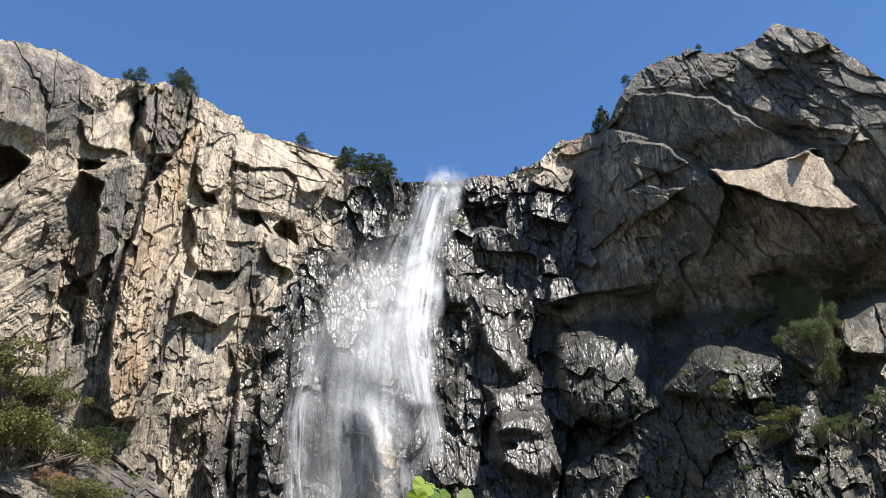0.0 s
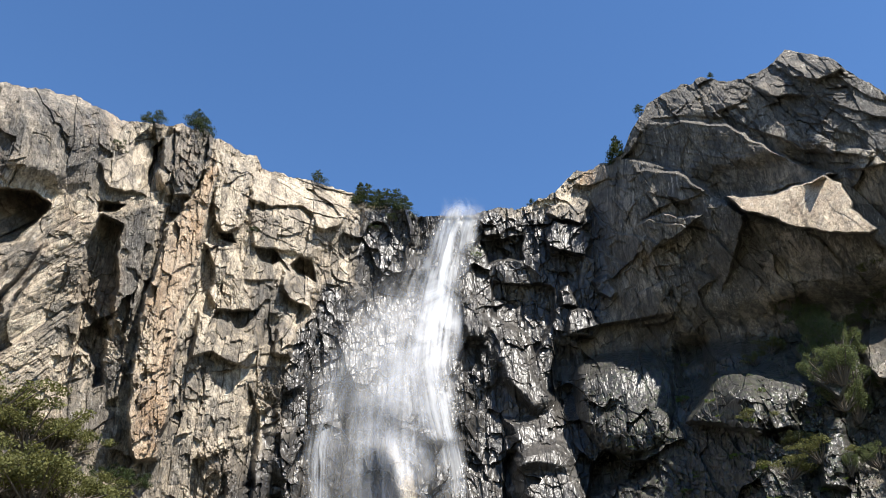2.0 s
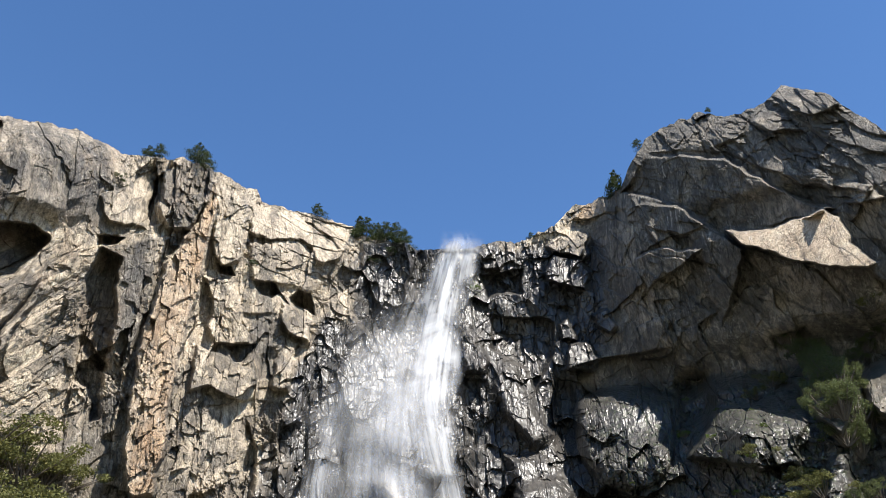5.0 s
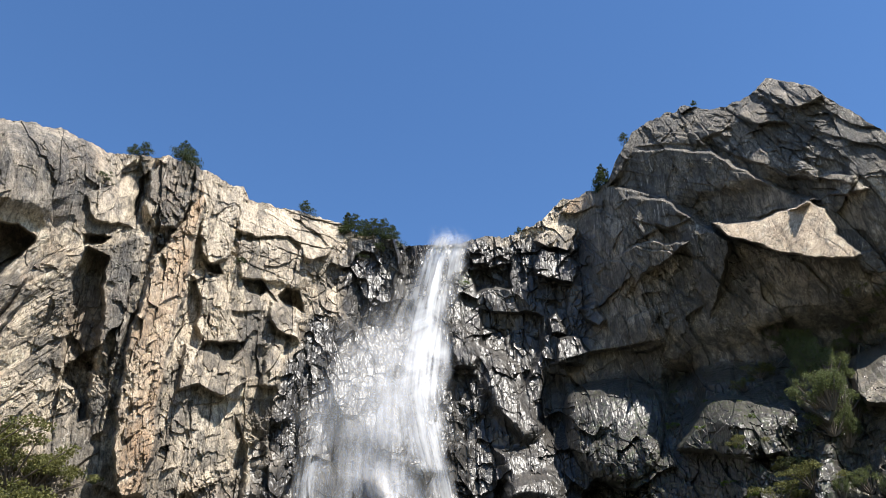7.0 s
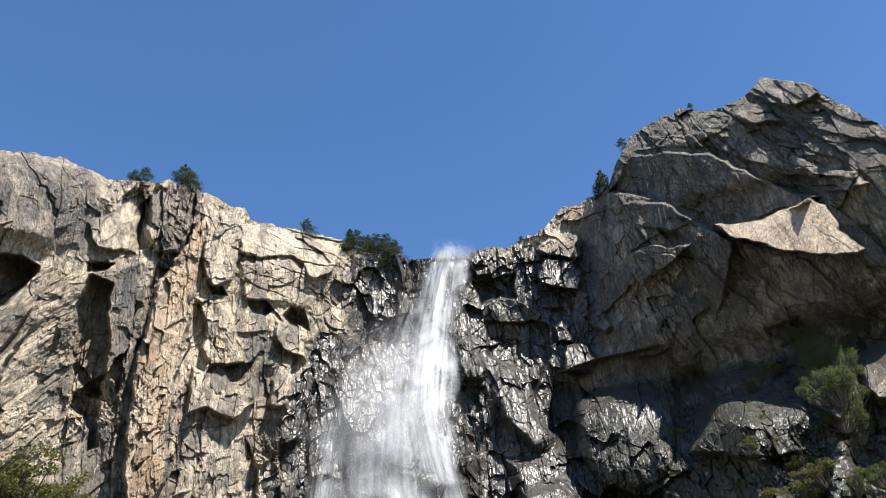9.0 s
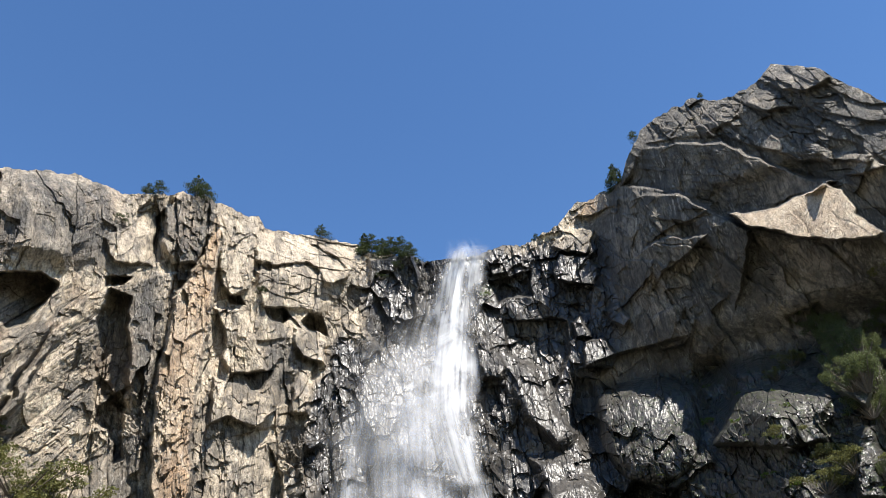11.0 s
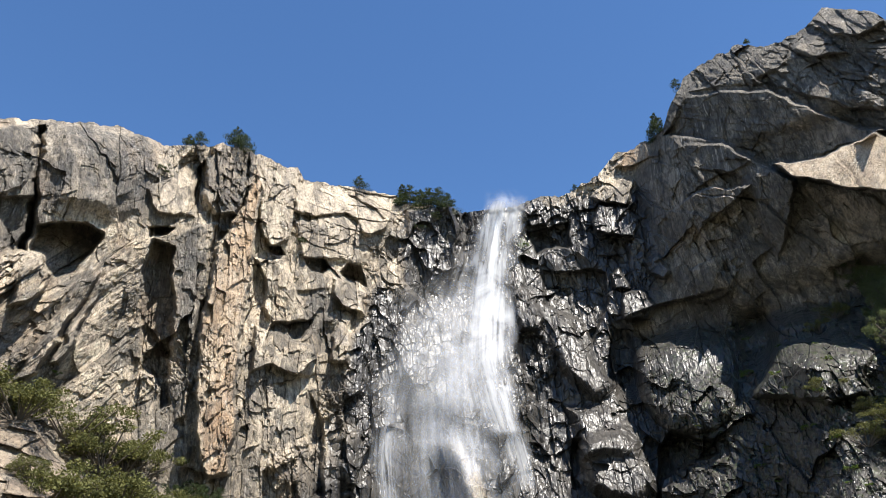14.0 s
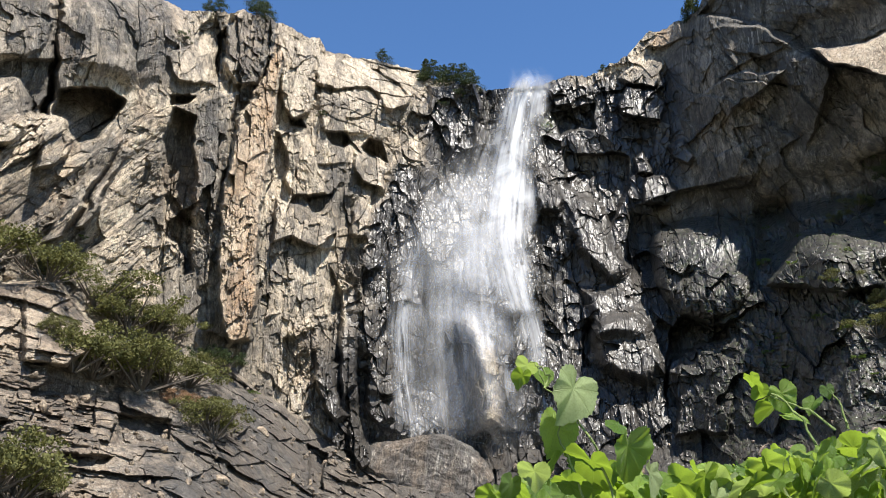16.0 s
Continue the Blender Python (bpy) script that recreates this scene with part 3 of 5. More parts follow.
HANGING_WALL = [(27.1, 0.702), (29.5, 0.763), (32.8, 0.753), (35.8, 0.729), (38.2, 0.676), (41.0, 0.629), (42.5, 0.608), (38.6, 0.605), (34.7, 0.615), (33.7, 0.624), (31.1, 0.675)]
OVERLAPPING_WALL = [(25.5, 0.673), (28.8, 0.680), (31.3, 0.670), (34.4, 0.607), (35.8, 0.582), (34.7, 0.529), (32.8, 0.470), (32.8, 0.546), (31.8, 0.614)]
FLAKE_IN_THE_SHADE = [(25.4, 0.564), (27.6, 0.593), (29.5, 0.605), (32.7, 0.592), (29.0, 0.552), (25.9, 0.492)]
FLAKE_OVER_THE_ARCH = [(27.1, 0.489), (29.0, 0.500), (29.7, 0.448), (28.4, 0.438), (27.0, 0.440)]
NOSE_IN_THE_SHADE = [(23.8, 0.510), (24.8, 0.518), (25.6, 0.493), (25.0, 0.482), (24.0, 0.493)]
SUNNY_SHOULDER = [(20.5, 0.623), (21.9, 0.651), (23.6, 0.661), (24.6, 0.653), (23.7, 0.620), (23.2, 0.602), (21.4, 0.613)]
RUSTY_CREST = [(22.9, 0.671), (23.8, 0.698), (25.7, 0.697), (25.9, 0.676), (24.0, 0.662)]
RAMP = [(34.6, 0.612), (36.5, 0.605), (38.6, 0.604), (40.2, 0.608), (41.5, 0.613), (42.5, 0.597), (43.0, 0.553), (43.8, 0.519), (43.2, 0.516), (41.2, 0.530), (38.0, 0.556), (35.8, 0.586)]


def rim(a):
    base = np.interp(a, RIM[:, 0], RIM[:, 1])
    return base + 0.0035 * fbm(a * 1.1, a * 0, 4, 900, 0.6) * (1 - spot(a, 0, 12.8, 0, 12, 9))


def block(r, a, s, outline, out, soft, gx=0.0, gy=0.0):
    """Moves the rock inside an outline of (bearing, slope) out or in by metres, with a face that leans by gx to the right and gy upwards."""
    q = np.array(outline) * (MA, MS)
    lo, hi = q.min(0) - 14, q.max(0) + 14
    m = (a * MA > lo[0]) & (a * MA < hi[0]) & (s * MS > lo[1]) & (s * MS < hi[1])
    if not m.any():
        return r
    u, v = a[m] * MA, s[m] * MS
    x = u + 1.1 * fbm(u / 8, v / 8, 4, 640)
    y = v + 1.1 * fbm(u / 8, v / 8, 4, 650)
    dist, inside = np.full(x.shape, 1e9), np.zeros(x.shape, bool)
    for (x0, y0), (x1, y1) in zip(q, np.roll(q, -1, 0)):
        ex, ey = x1 - x0, y1 - y0
        t = np.clip(((x - x0) * ex + (y - y0) * ey) / (ex * ex + ey * ey), 0, 1)
        dist = np.minimum(dist, np.hypot(x - x0 - t * ex, y - y0 - t * ey))
        cross = (y0 > y) != (y1 > y)
        inside ^= cross & (x < x0 + (y - y0) / (ey if ey else 1e-9) * ex)
    sd = np.where(inside, dist, -dist)
    cx, cy = q.mean(0)
    k = ease(sd, -0.4, soft)
    r = r.copy()
    r[m] += k * (out + gx * (x - cx) + gy * (y - cy))
    return r


FORMS = []


def form(outline, out, soft, gx=0.0, gy=0.0, **look_of):
    """One form of the walls: metres out (-) or in (+), the width of its rounded edge, its lean, and how its rock looks."""
    FORMS.append((outline, out, soft, gx, gy, look_of))


# hollows, clefts and caves have their shade painted in as dark rock
form(LEFT_TOP_BLOCK, -5, 1.8, 0.1, -0.1, stain_shade=0.95)
form(GULLY_LEFT_OF_THE_DOME, 14, 1.8, 0, 0, stain_shade=1)
form(DOME, -9, 14, 0, -0.06, calm=0.3, stain_shade=0.8)
# pale is fresh rock on some forms, painted sunlight and gloss on others
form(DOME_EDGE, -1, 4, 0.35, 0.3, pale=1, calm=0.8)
form(SHADY_STEP_LEFT_OF_THE_HOLLOW, 8, 1.8, 0, -0.15, stain_shade=0.95)
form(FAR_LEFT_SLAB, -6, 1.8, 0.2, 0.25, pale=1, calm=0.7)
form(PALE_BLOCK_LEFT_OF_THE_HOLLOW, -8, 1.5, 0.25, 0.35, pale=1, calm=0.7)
form(HOLLOW_UNDER_THE_DOME, 19, 1.2, 0, 0.6, stain_shade=0.45)
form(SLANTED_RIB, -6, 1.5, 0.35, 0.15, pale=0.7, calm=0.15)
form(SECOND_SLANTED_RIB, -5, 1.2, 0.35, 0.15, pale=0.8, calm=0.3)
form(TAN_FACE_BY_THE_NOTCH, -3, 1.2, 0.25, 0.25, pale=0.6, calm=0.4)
form(BUTTRESS_CLEFT, 8, 0.9, 0, 0, stain_shade=0.6)
form(BUTTRESS_TOP, -9, 1.8, -0.15, 0.1, stain_shade=0.65)
form(SMALL_ROOF, 10, 0.9, 0, 0, stain_shade=0.6)
form(SHADED_ALCOVE, 15, 1.2, 0, 0, stain_shade=0.45)
form(DARK_BUTTRESS, -3, 1.2, -0.35, 0, stain_shade=0.75, calm=0.35)
form(RUSTY_PILLAR, -14, 1.2, 0.18, 0.05, warm=1, calm=0.2)
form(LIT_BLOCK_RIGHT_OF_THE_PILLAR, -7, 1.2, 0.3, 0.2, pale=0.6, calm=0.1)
form(CREVICE, 9, 0.72, 0, 0, stain_shade=0.5)
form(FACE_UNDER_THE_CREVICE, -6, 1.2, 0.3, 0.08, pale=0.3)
form(HOLLOW_UNDER_THE_FACE, 11, 0.9, 0, 0, stain_shade=0.7)
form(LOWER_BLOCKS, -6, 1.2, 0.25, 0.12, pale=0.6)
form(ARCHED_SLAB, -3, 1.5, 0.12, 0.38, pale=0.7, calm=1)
form(CRACK_IN_THE_SLAB, 3.5, 0.6, 0, 0, stain_shade=0.5)
form(RIBBED_WALL_UNDER_THE_SLAB, -2, 1.8, 0.15, 0.1, calm=0.7, stain_shade=0.2)
form(CAVE, 10, 0.6, 0, 0, stain_shade=0.4)
form(SECOND_CAVE, 12, 0.72, 0, 0, stain_shade=0.4)
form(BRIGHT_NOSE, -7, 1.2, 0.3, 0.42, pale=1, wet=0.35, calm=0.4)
form(STREAKED_WALL, 3, 1.2, -0.1, -0.05, stain_shade=0.95)
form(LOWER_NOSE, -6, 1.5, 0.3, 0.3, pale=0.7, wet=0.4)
form(DARK_CLEFT_BESIDE_THE_RIB, 6, 0.9, 0, 0, stain_shade=0.8)
form(WHITE_WET_RIB, -6, 1.2, 0.28, 0.38, pale=0.6, wet=0.8, calm=0.3)
form(SECOND_WHITE_RIB, -5, 1.2, 0.28, 0.36, pale=0.5, wet=0.7, calm=0.3)
form(TOE_OF_THE_RIB, -5, 0.9, 0.3, 0.38, pale=0.5, wet=0.8)
form(CLEFT_BY_THE_TOE, 5, 0.9, 0, 0, stain_shade=0.8)
form(SLAB_BESIDE_THE_VEIL, -5, 1.2, 0.28, 0.36, wet=0.6, pale=0.3)
form(LEDGE_SHADOW, 7, 0.72, 0, 0)
form(DARK_LEDGE_FACE, 6, 0.9, 0, -0.2, stain_shade=0.6)
form(DARK_SPLIT, 9, 0.72, 0, 0, stain_shade=0.7)
form(BROKEN_LEDGES, -6, 1.8, 0.1, 0.4, pale=0.5)
form(DARK_BUTTRESS_BEHIND_THE_VEIL, -6, 1.8, -0.35, -0.3, wet=1, calm=0.2)
form(WET_EDGE_OF_THE_BUTTRESS, -6, 0.9, 0.1, 0.05, wet=1)
form(SMOOTH_APRON_TOP, -4, 9, 0.1, 0, wet=0.9, calm=0.6)
form(LIP_BLOCK, -4, 0.9, 0.2, 0.3, wet=1)
form(SHELF_RIGHT_OF_THE_LIP, 7, 0.9, 0, -0.15, wet=1)
form(LIT_STEP, -10, 1.2, 0.36, 0.2, wet=0.75, calm=0.5)
form(DARK_STEP, 2, 0.9, 0.1, 0, wet=1)
form(SECOND_LIT_STEP, -9, 1.2, 0.36, 0.4, wet=0.8)
form(LIT_NOSE, -14, 1.2, 0.3, 0.45, wet=0.8, calm=0.3)
form(BLACK_RECESS, 7, 1.2, 0.1, -0.12, wet=1)
form(BRIGHT_COLUMN, -7, 5, 0.36, 0.24, wet=1, calm=0.6)
form(RIB_BESIDE_THE_FALL, -5, 1.8, 0.33, 0.38, wet=1)
form(SHADED_COLUMN, 2, 1.8, -0.1, 0.05, wet=1, stain_shade=0.4)
form(LOWER_APRON, -6, 6, 0.33, 0.2, wet=0.9, warm=0.3, calm=0.65)
form(ROUND_BUTTRESS, -9, 6, 0.25, 0.22, wet=0.9, warm=0.3, calm=0.7)
form(SLOT, 8, 0.9, 0, 0, wet=1)
form(CLEFT, 12, 0.9, 0, 0, wet=1)
form(BLOCK_UNDER_THE_CLEFT, -5, 1.2, 0.1, 0.15, wet=0.9)
form(PALE_APRON, -7, 8, 0.3, 0.25, pale=1, dry=0.8, calm=0.6)
form(VOID_BESIDE_THE_APRON, 4, 0.9, -0.2, 0, wet=1)
form(WET_DOME, 0, 10, 0.15, 0, wet=1, calm=1)
form(BROKEN_WET_RIB, -8, 1.8, 0.45, 0.1, wet=1)
form(WHITE_EDGE_OF_THE_RIB, -3, 0.9, 0.15, 0.1, wet=1, calm=0.6)
form(LOWER_WET_RIB, -9, 1.8, 0.36, 0.1, wet=0.9)
form(LEDGE_OF_THE_OAKS, -9, 1.8, 0, 0.7, stain_shade=0.5)
form(FAR_RIGHT_ROCK, -12, 1.8, 0.3, 0.3, calm=0.3)
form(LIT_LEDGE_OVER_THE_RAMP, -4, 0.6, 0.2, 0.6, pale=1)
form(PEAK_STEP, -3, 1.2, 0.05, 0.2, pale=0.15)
form(SUMMIT_BLOCK, -6, 1.2, 0, 0.15, stain_shade=0.4)
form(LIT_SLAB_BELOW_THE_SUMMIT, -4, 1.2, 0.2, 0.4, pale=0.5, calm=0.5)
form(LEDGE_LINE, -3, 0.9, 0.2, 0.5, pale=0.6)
form(HANGING_WALL, -3, 1.5, -0.35, -0.28, calm=0.4, stain_shade=0.3)
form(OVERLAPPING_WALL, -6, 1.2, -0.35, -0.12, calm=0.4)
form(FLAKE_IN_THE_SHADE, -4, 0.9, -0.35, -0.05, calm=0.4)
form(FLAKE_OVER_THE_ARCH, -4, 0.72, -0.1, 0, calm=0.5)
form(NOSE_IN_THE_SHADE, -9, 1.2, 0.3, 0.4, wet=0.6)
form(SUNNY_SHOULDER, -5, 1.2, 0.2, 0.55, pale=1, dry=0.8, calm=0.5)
form(RUSTY_CREST, -4, 0.9, 0.2, 0.3, warm=0.8)


def forms(r, a, s):
    """The walls' own ledges, ribs, pillars, recesses and caves."""
    for outline, out, soft, gx, gy, _ in FORMS:
        r = block(r, a, s, outline, out, soft, gx, gy)
    return r


def looks(a, s, key):
    """How strongly the forms say that their rock is pale (also painted light), warm, stained (also painted shade), wet,
    dry or smooth.
    """
    total = np.zeros(np.shape(a))
    for outline, _, soft, _, _, look_of in FORMS:
        if key in look_of:
            total = np.maximum(total, block(np.zeros(np.shape(a)), a, s, outline, look_of[key], max(soft, 2.5)))
    return total


def zones(a, s):
    """Where the rock is dry left wall, wet wall round the fall, shaded right wall, upper peak."""
    u, v = a * MA, s * MS
    wob = 5 * fbm(u / 40, v / 40, 3, 700)
    left = 1 - ease(across(a, s, GULLY) + wob, -8, 6)
    right = ease(across(a, s, SHADE) + wob, -8, 8) * ease(s, 0.395, 0.425)
    peak = ease(a, 24, 30) * ease(s + 0.004 * wob, 0.60, 0.68)
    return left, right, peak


def wall_base(a, s):
    """Large forms only."""
    a, s = np.asarray(a, float), np.asarray(s, float)
    a, s = np.broadcast_arrays(a, s)
    u, v = a * MA, s * MS
    left, right, peak = zones(a, s)
    r = np.interp(a, PLAN[:, 0], PLAN[:, 1]) + 8 * fbm(u / 70, v / 120, 2, 10)
    r = r + (50 + 12 * ease(a, 12, 16)) * (s - 0.35) * (1 - ease(a, 23.5, 29) * ease(s, 0.38, 0.44))
    # left dome leans back towards its top
    r = r + 60 * np.clip(s - 0.60, 0, 1) * (1 - ease(a, -15, -11)) + 900 * np.clip(s - 0.665, 0, 1) ** 1.5 * (1 - ease(a, -15, -12))
    # slab between the pillar and the fall leans back
    r = r + 240 * np.clip(s - 0.60, 0, 1) * ease(a, -5, -2) * (1 - ease(a, 4, 6))
    d = across(a, s, GULLY, 43, 3.0)
    r = r + 8 * (1 - ease(np.abs(d), 1, 11)) * between(s, 0.12, 0.60, 0.05)
    # slanting ribs under the hollow
    dd = (u * 0.86 - v * 0.5)
    r = r - 3.2 * (1 - np.abs(((dd / 15 + 0.3 * fbm(u / 30, v / 30, 2, 61)) % 1) * 2 - 1)) * (1 - ease(a, -16, -13)) * between(s, 0.36, 0.53, 0.03)
    # recess behind the fall, and the apron that the water strikes
    r = r + 9 * spot(a, s, 8.0, 0.56, 16, 30, 0, 4)
    r = r - 15 * spot(a, s, 10.6, 0.27, 17, 44, -6, 3)
    # roof arching over the wet dome
    arch = 0.45 - 0.00065 * (a - 26) ** 2 * (a < 26) + 0.0016 * (a - 26) * (a > 26)
    r = r + 8 * ease(arch - s, 0.0, 0.006) * spot(a, s, 25.5, 0.43, 20, 12, 0, 4)
    r = r + 9 * spot(a, s, 31.4, 0.33, 8, 20, 10, 3) + 8 * spot(a, s, 40.5, 0.28, 8, 30, -10, 3)
    r = forms(r, a, s)
    # the lower part of the right wall lies back
    r = r - 27 * ease(0.404 + 0.010 * fbm(u / 26, u * 0, 3, 66) - s, 0, 0.03) * ease(a, 19, 33) * (1 - spot(a, s, 25.2, 0.375, 23, 18, 0, 4))
    r = r - (0.22 + 0.16 * ease(a, 21, 29)) * MS * np.clip(0.40 - s, 0, 0.30) * ease(a, 14, 30)
    r = r - 0.12 * MS * np.clip(0.36 - s, 0, 0.22) * ease(a, 12.5, 15) * (1 - ease(a, 19, 24))
    r = r - (34 * ease(a, 29, 34) - 0.32 * MA * np.clip(a - 33, 0, 14)) * ease(0.378 - s, 0, 0.05)
    # round wet dome under the arch
    r = r - 19 * np.clip(1 - (np.abs(a - 25.2) * MA / 20) ** 2.6 - np.where(s > 0.362, (s - 0.362) * MS / 15, (0.362 - s) * MS / 30) ** 2.2, 0, 1) ** 0.55
    r = r + 17 * spot(a, s, 30.3, 0.378, 6.5, 12, 0, 4) + 12 * spot(a, s, 21.2, 0.37, 4.5, 16, 0, 4)
    # the shaded wall hangs over
    r = r - 75 * np.clip(s - 0.43, 0, 0.19) * ease(a, 23, 28) - 0.18 * MA * np.clip(a - 25, 0, 20) * ease(s, 0.42, 0.47)
    # upper peak lies back in steps
    r = r + 70 * np.clip(s - 0.68, 0, 1) * ease(a, 22, 30) + 1200 * np.clip(s - 0.765, 0, 1) ** 1.6 * ease(a, 27, 31)
    # smooth bright ramp with a roof over it
    on = block(np.zeros(a.shape), a, s, RAMP, 1.0, 0.6)
    under = ease(np.interp(a, [34.6, 36.0, 39.5, 43.9], [0.606, 0.580, 0.540, 0.520]) - s, 0, 0.002)
    r = r + (-39 + (s - 0.53) * MS * 0.8 + (a - 39) * 1.2) * on + 5 * between(s, 0.608, 0.66, 0.012) * spot(a, s, 38.5, 0.63, 34, 20, 0, 6) * (1 - on)
    r = r - 3 * (1 - on) * under * spot(a, s, 39.5, 0.53, 30, 14, -12, 4)
    # foot of the walls slopes out towards the valley
    foot = np.interp(a, FOOT[:, 0], FOOT[:, 1]) + 0.004 * fbm(u / 14, u * 0, 3, 300)
    q = np.clip((s + 0.03) / (foot + 0.03), 0.0, 1.0)
    r = np.where(s < foot, r * (0.74 + 0.26 * q ** 0.9), r)
    # ledges that carry shrubs on the left
    r = r - 9 * ease(foot - s, 0, 0.004) * (1 - ease(a, -6, 0))
    return r


def wall(a, s):
    """Distance with all its broken relief, and the masks of wet, rusty, stained (also painted shade) and mossy rock."""
    a, s = np.broadcast_arrays(np.asarray(a, float), np.asarray(s, float))
    u, v = a * MA, s * MS
    left, right, peak = zones(a, s)
    r = wall_base(a, s)
    calm = looks(a, s, "calm")
    slant = (1 - ease(a + 0.6 * vnoise(u / 12, v / 12, 79), -15.2, -13.6)) * (1 - ease(s, 0.54, 0.57))
    dome = spot(a, s, -18.5, 0.67, 28, 26, 0, 4)
    low = ease(np.interp(a, FOOT[:, 0], FOOT[:, 1]) - s, 0, 0.01) * (1 - ease(a, 3, 8))
    mid = np.clip(1 - left - right - peak, 0, 1)
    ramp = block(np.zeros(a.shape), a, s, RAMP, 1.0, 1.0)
    amp = (1 - 0.7 * calm) * (1 - 0.93 * ramp) * (1 - 0.25 * dome) * (0.9 + 0.5 * vnoise(u / 33, v / 33, 78))
    fine = (0.3 + 0.9 * ease(vnoise(u / 17, v / 23, 77), -0.3, 0.5))
    r = r + 1.2 * fbm(u / 26, v / 34, 2, 20)
    tone, crack = 0.0, 0.0
    wetter = (1 - left) * (1 - right) * (1 - peak)
    # (mask, turn, size of the blocks at three scales, step, side lean, back lean, seed)
    sets = ((left * (1 - slant) * (1 - low), 3, (12.0, 30.0), 2.8, 0.45, 0.11, 401), (0.6 * ease(vnoise(u / 21, v / 27, 83), 0.0, 0.5) * left * (1 - slant) * (1 - low), 38, (8.0, 20.0), 2.0, 0.50, 0.12, 601), (left * slant * (1 - low), -38, (10.0, 30.0), 1.9, 0.36, 0.10, 431),
            (mid * (1 - low), 5, (8.0, 16.0), 2.0, 0.18, 0.07, 461), (right, 20, (22.0, 42.0), 2.0, 0.20, 0.06, 491), (peak * (1 - right), 63, (9.0, 40.0), 2.6, 0.45, 0.05, 521),
            (low * (1 - ease(a, -13, -10)), 82, (9.0, 24.0), 3.4, 0.45, 0.10, 551), (low * ease(a, -13, -10), 62, (8.0, 26.0), 3.0, 0.45, 0.10, 581))
    for mask, turn, (w, h), step, gx, gy, seed in sets:
        if not np.any(mask > 0):
            continue
        for n, (k, share) in enumerate(((1.0, 0.40), (0.36, 0.35), (0.14, 0.25))):
            val, t, c = pillars(u, v, w * k, h * k, turn + (0, -5, 4)[n], step * k ** 0.75, gx * (1, 1.15, 1.3)[n], gy * (1, 1.6, 2.2)[n], seed + 10 * n)
            weight = mask * (amp if n == 0 else amp * fine ** 0.5 if n == 1 else (0.95 - 0.6 * wetter) * amp * fine)
            r = r + weight * val
            tone = tone + mask * share * t
            crack = np.maximum(crack, np.minimum(weight, 1) * c * (1.0, 0.8, 0.5)[n] * (1 - 0.6 * wetter))
    # thin shells that peel off the dome and the arched slab
    sheet = spot(a, s, 0.6, 0.625, 27, 22, -20, 4)
    shell = spot(a, s, -19.5, 0.67, 30, 20, 0, 4)
    for mask, (val, c) in ((sheet, joints(u, v, 66, 7.5, 3.0, 301, 1.6)), (sheet, joints(u, v, 60, 2.6, 1.0, 311, 1.6)), (shell, joints(u, v, 112, 9.0, 1.6, 321, 1.8)), (shell, joints(u, v, 18, 5.0, 0.8, 331, 1.2)),
                           (0.8 * right, joints(u, v, 38, 16, 3.5, 261)), (0.8 * right, joints(u, v, -14, 9.0, 1.2, 271)), (0.6 * peak, joints(u, v, 60, 5.0, 2.0, 251))):
        r = r + mask * (1 - 0.6 * ramp) * val
        crack = np.maximum(crack, 0.8 * mask * (1 - ramp) * c)
    damp = wetter
    # water-worn flutes and chips of the wet rock
    r = r + damp * (1 - 0.8 * calm) * (0.5 * facets(u, v, 4.0, 10.0, 6, 0.30, 0.2, 165, 0.6)[0] + 0.25 * facets(u, v, 1.5, 3.6, 10, 0.40, 0.10, 175, 0.6)[0] + 0.6 * fbm(u / 5, v / 18, 3, 172) + facets(u, v, 15.0, 24.0, 8, 0.34, 1.2, 178, 0.3)[0] + 0.8 * facets(u, v, 6.0, 10.0, 4, 0.30, 0.6, 185, 0.3)[0])
    rubble = damp * ease(a, 21, 26) * (1 - ease(s, 0.33, 0.36))
    r = r + rubble * (0.6 * facets(u, v, 6, 3.4, -24, 0.4, 0.9, 191)[0] + 0.4 * facets(u, v, 2.6, 1.6, -20, 0.5, 0.4, 195)[0])
    r = r + (1 - 0.6 * ramp) * (1 - damp) * 0.16 * fbm(u / 2.0, v / 2.6, 3, 171)
    # water-worn wet zone, blotchy at its edges
    wob = fbm(u / 18, v / 26, 4, 500)
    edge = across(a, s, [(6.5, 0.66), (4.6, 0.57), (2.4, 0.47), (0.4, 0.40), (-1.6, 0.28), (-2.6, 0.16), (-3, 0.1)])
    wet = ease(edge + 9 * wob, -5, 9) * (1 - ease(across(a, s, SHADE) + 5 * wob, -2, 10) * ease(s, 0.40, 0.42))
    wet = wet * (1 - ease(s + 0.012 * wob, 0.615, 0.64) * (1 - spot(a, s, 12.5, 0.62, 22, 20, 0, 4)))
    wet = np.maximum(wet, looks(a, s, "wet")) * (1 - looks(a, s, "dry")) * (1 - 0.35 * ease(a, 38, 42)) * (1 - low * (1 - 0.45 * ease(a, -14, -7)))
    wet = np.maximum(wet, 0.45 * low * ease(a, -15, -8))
    rusty = looks(a, s, "warm")
    warm = np.clip(0.30 * left * ease(wob, 0.2, 0.9) + 0.35 * low + 0.35 * ramp, 0, 1)
    warm = np.maximum(warm, rusty * np.clip(0.85 + 0.5 * wob, 0, 1)) * (1 - 0.7 * wet)
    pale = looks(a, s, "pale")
    # the shaded right wall and grazing-lit peak are darkened in the colour itself
    stain_shade = 1.0 * dome + 0.72 * right + 1.0 * peak + low * (0.72 + 0.28 * ease(a, -16, -9))
    stain_shade = stain_shade * (1 - 0.7 * pale) * (1 - 0.8 * rusty)
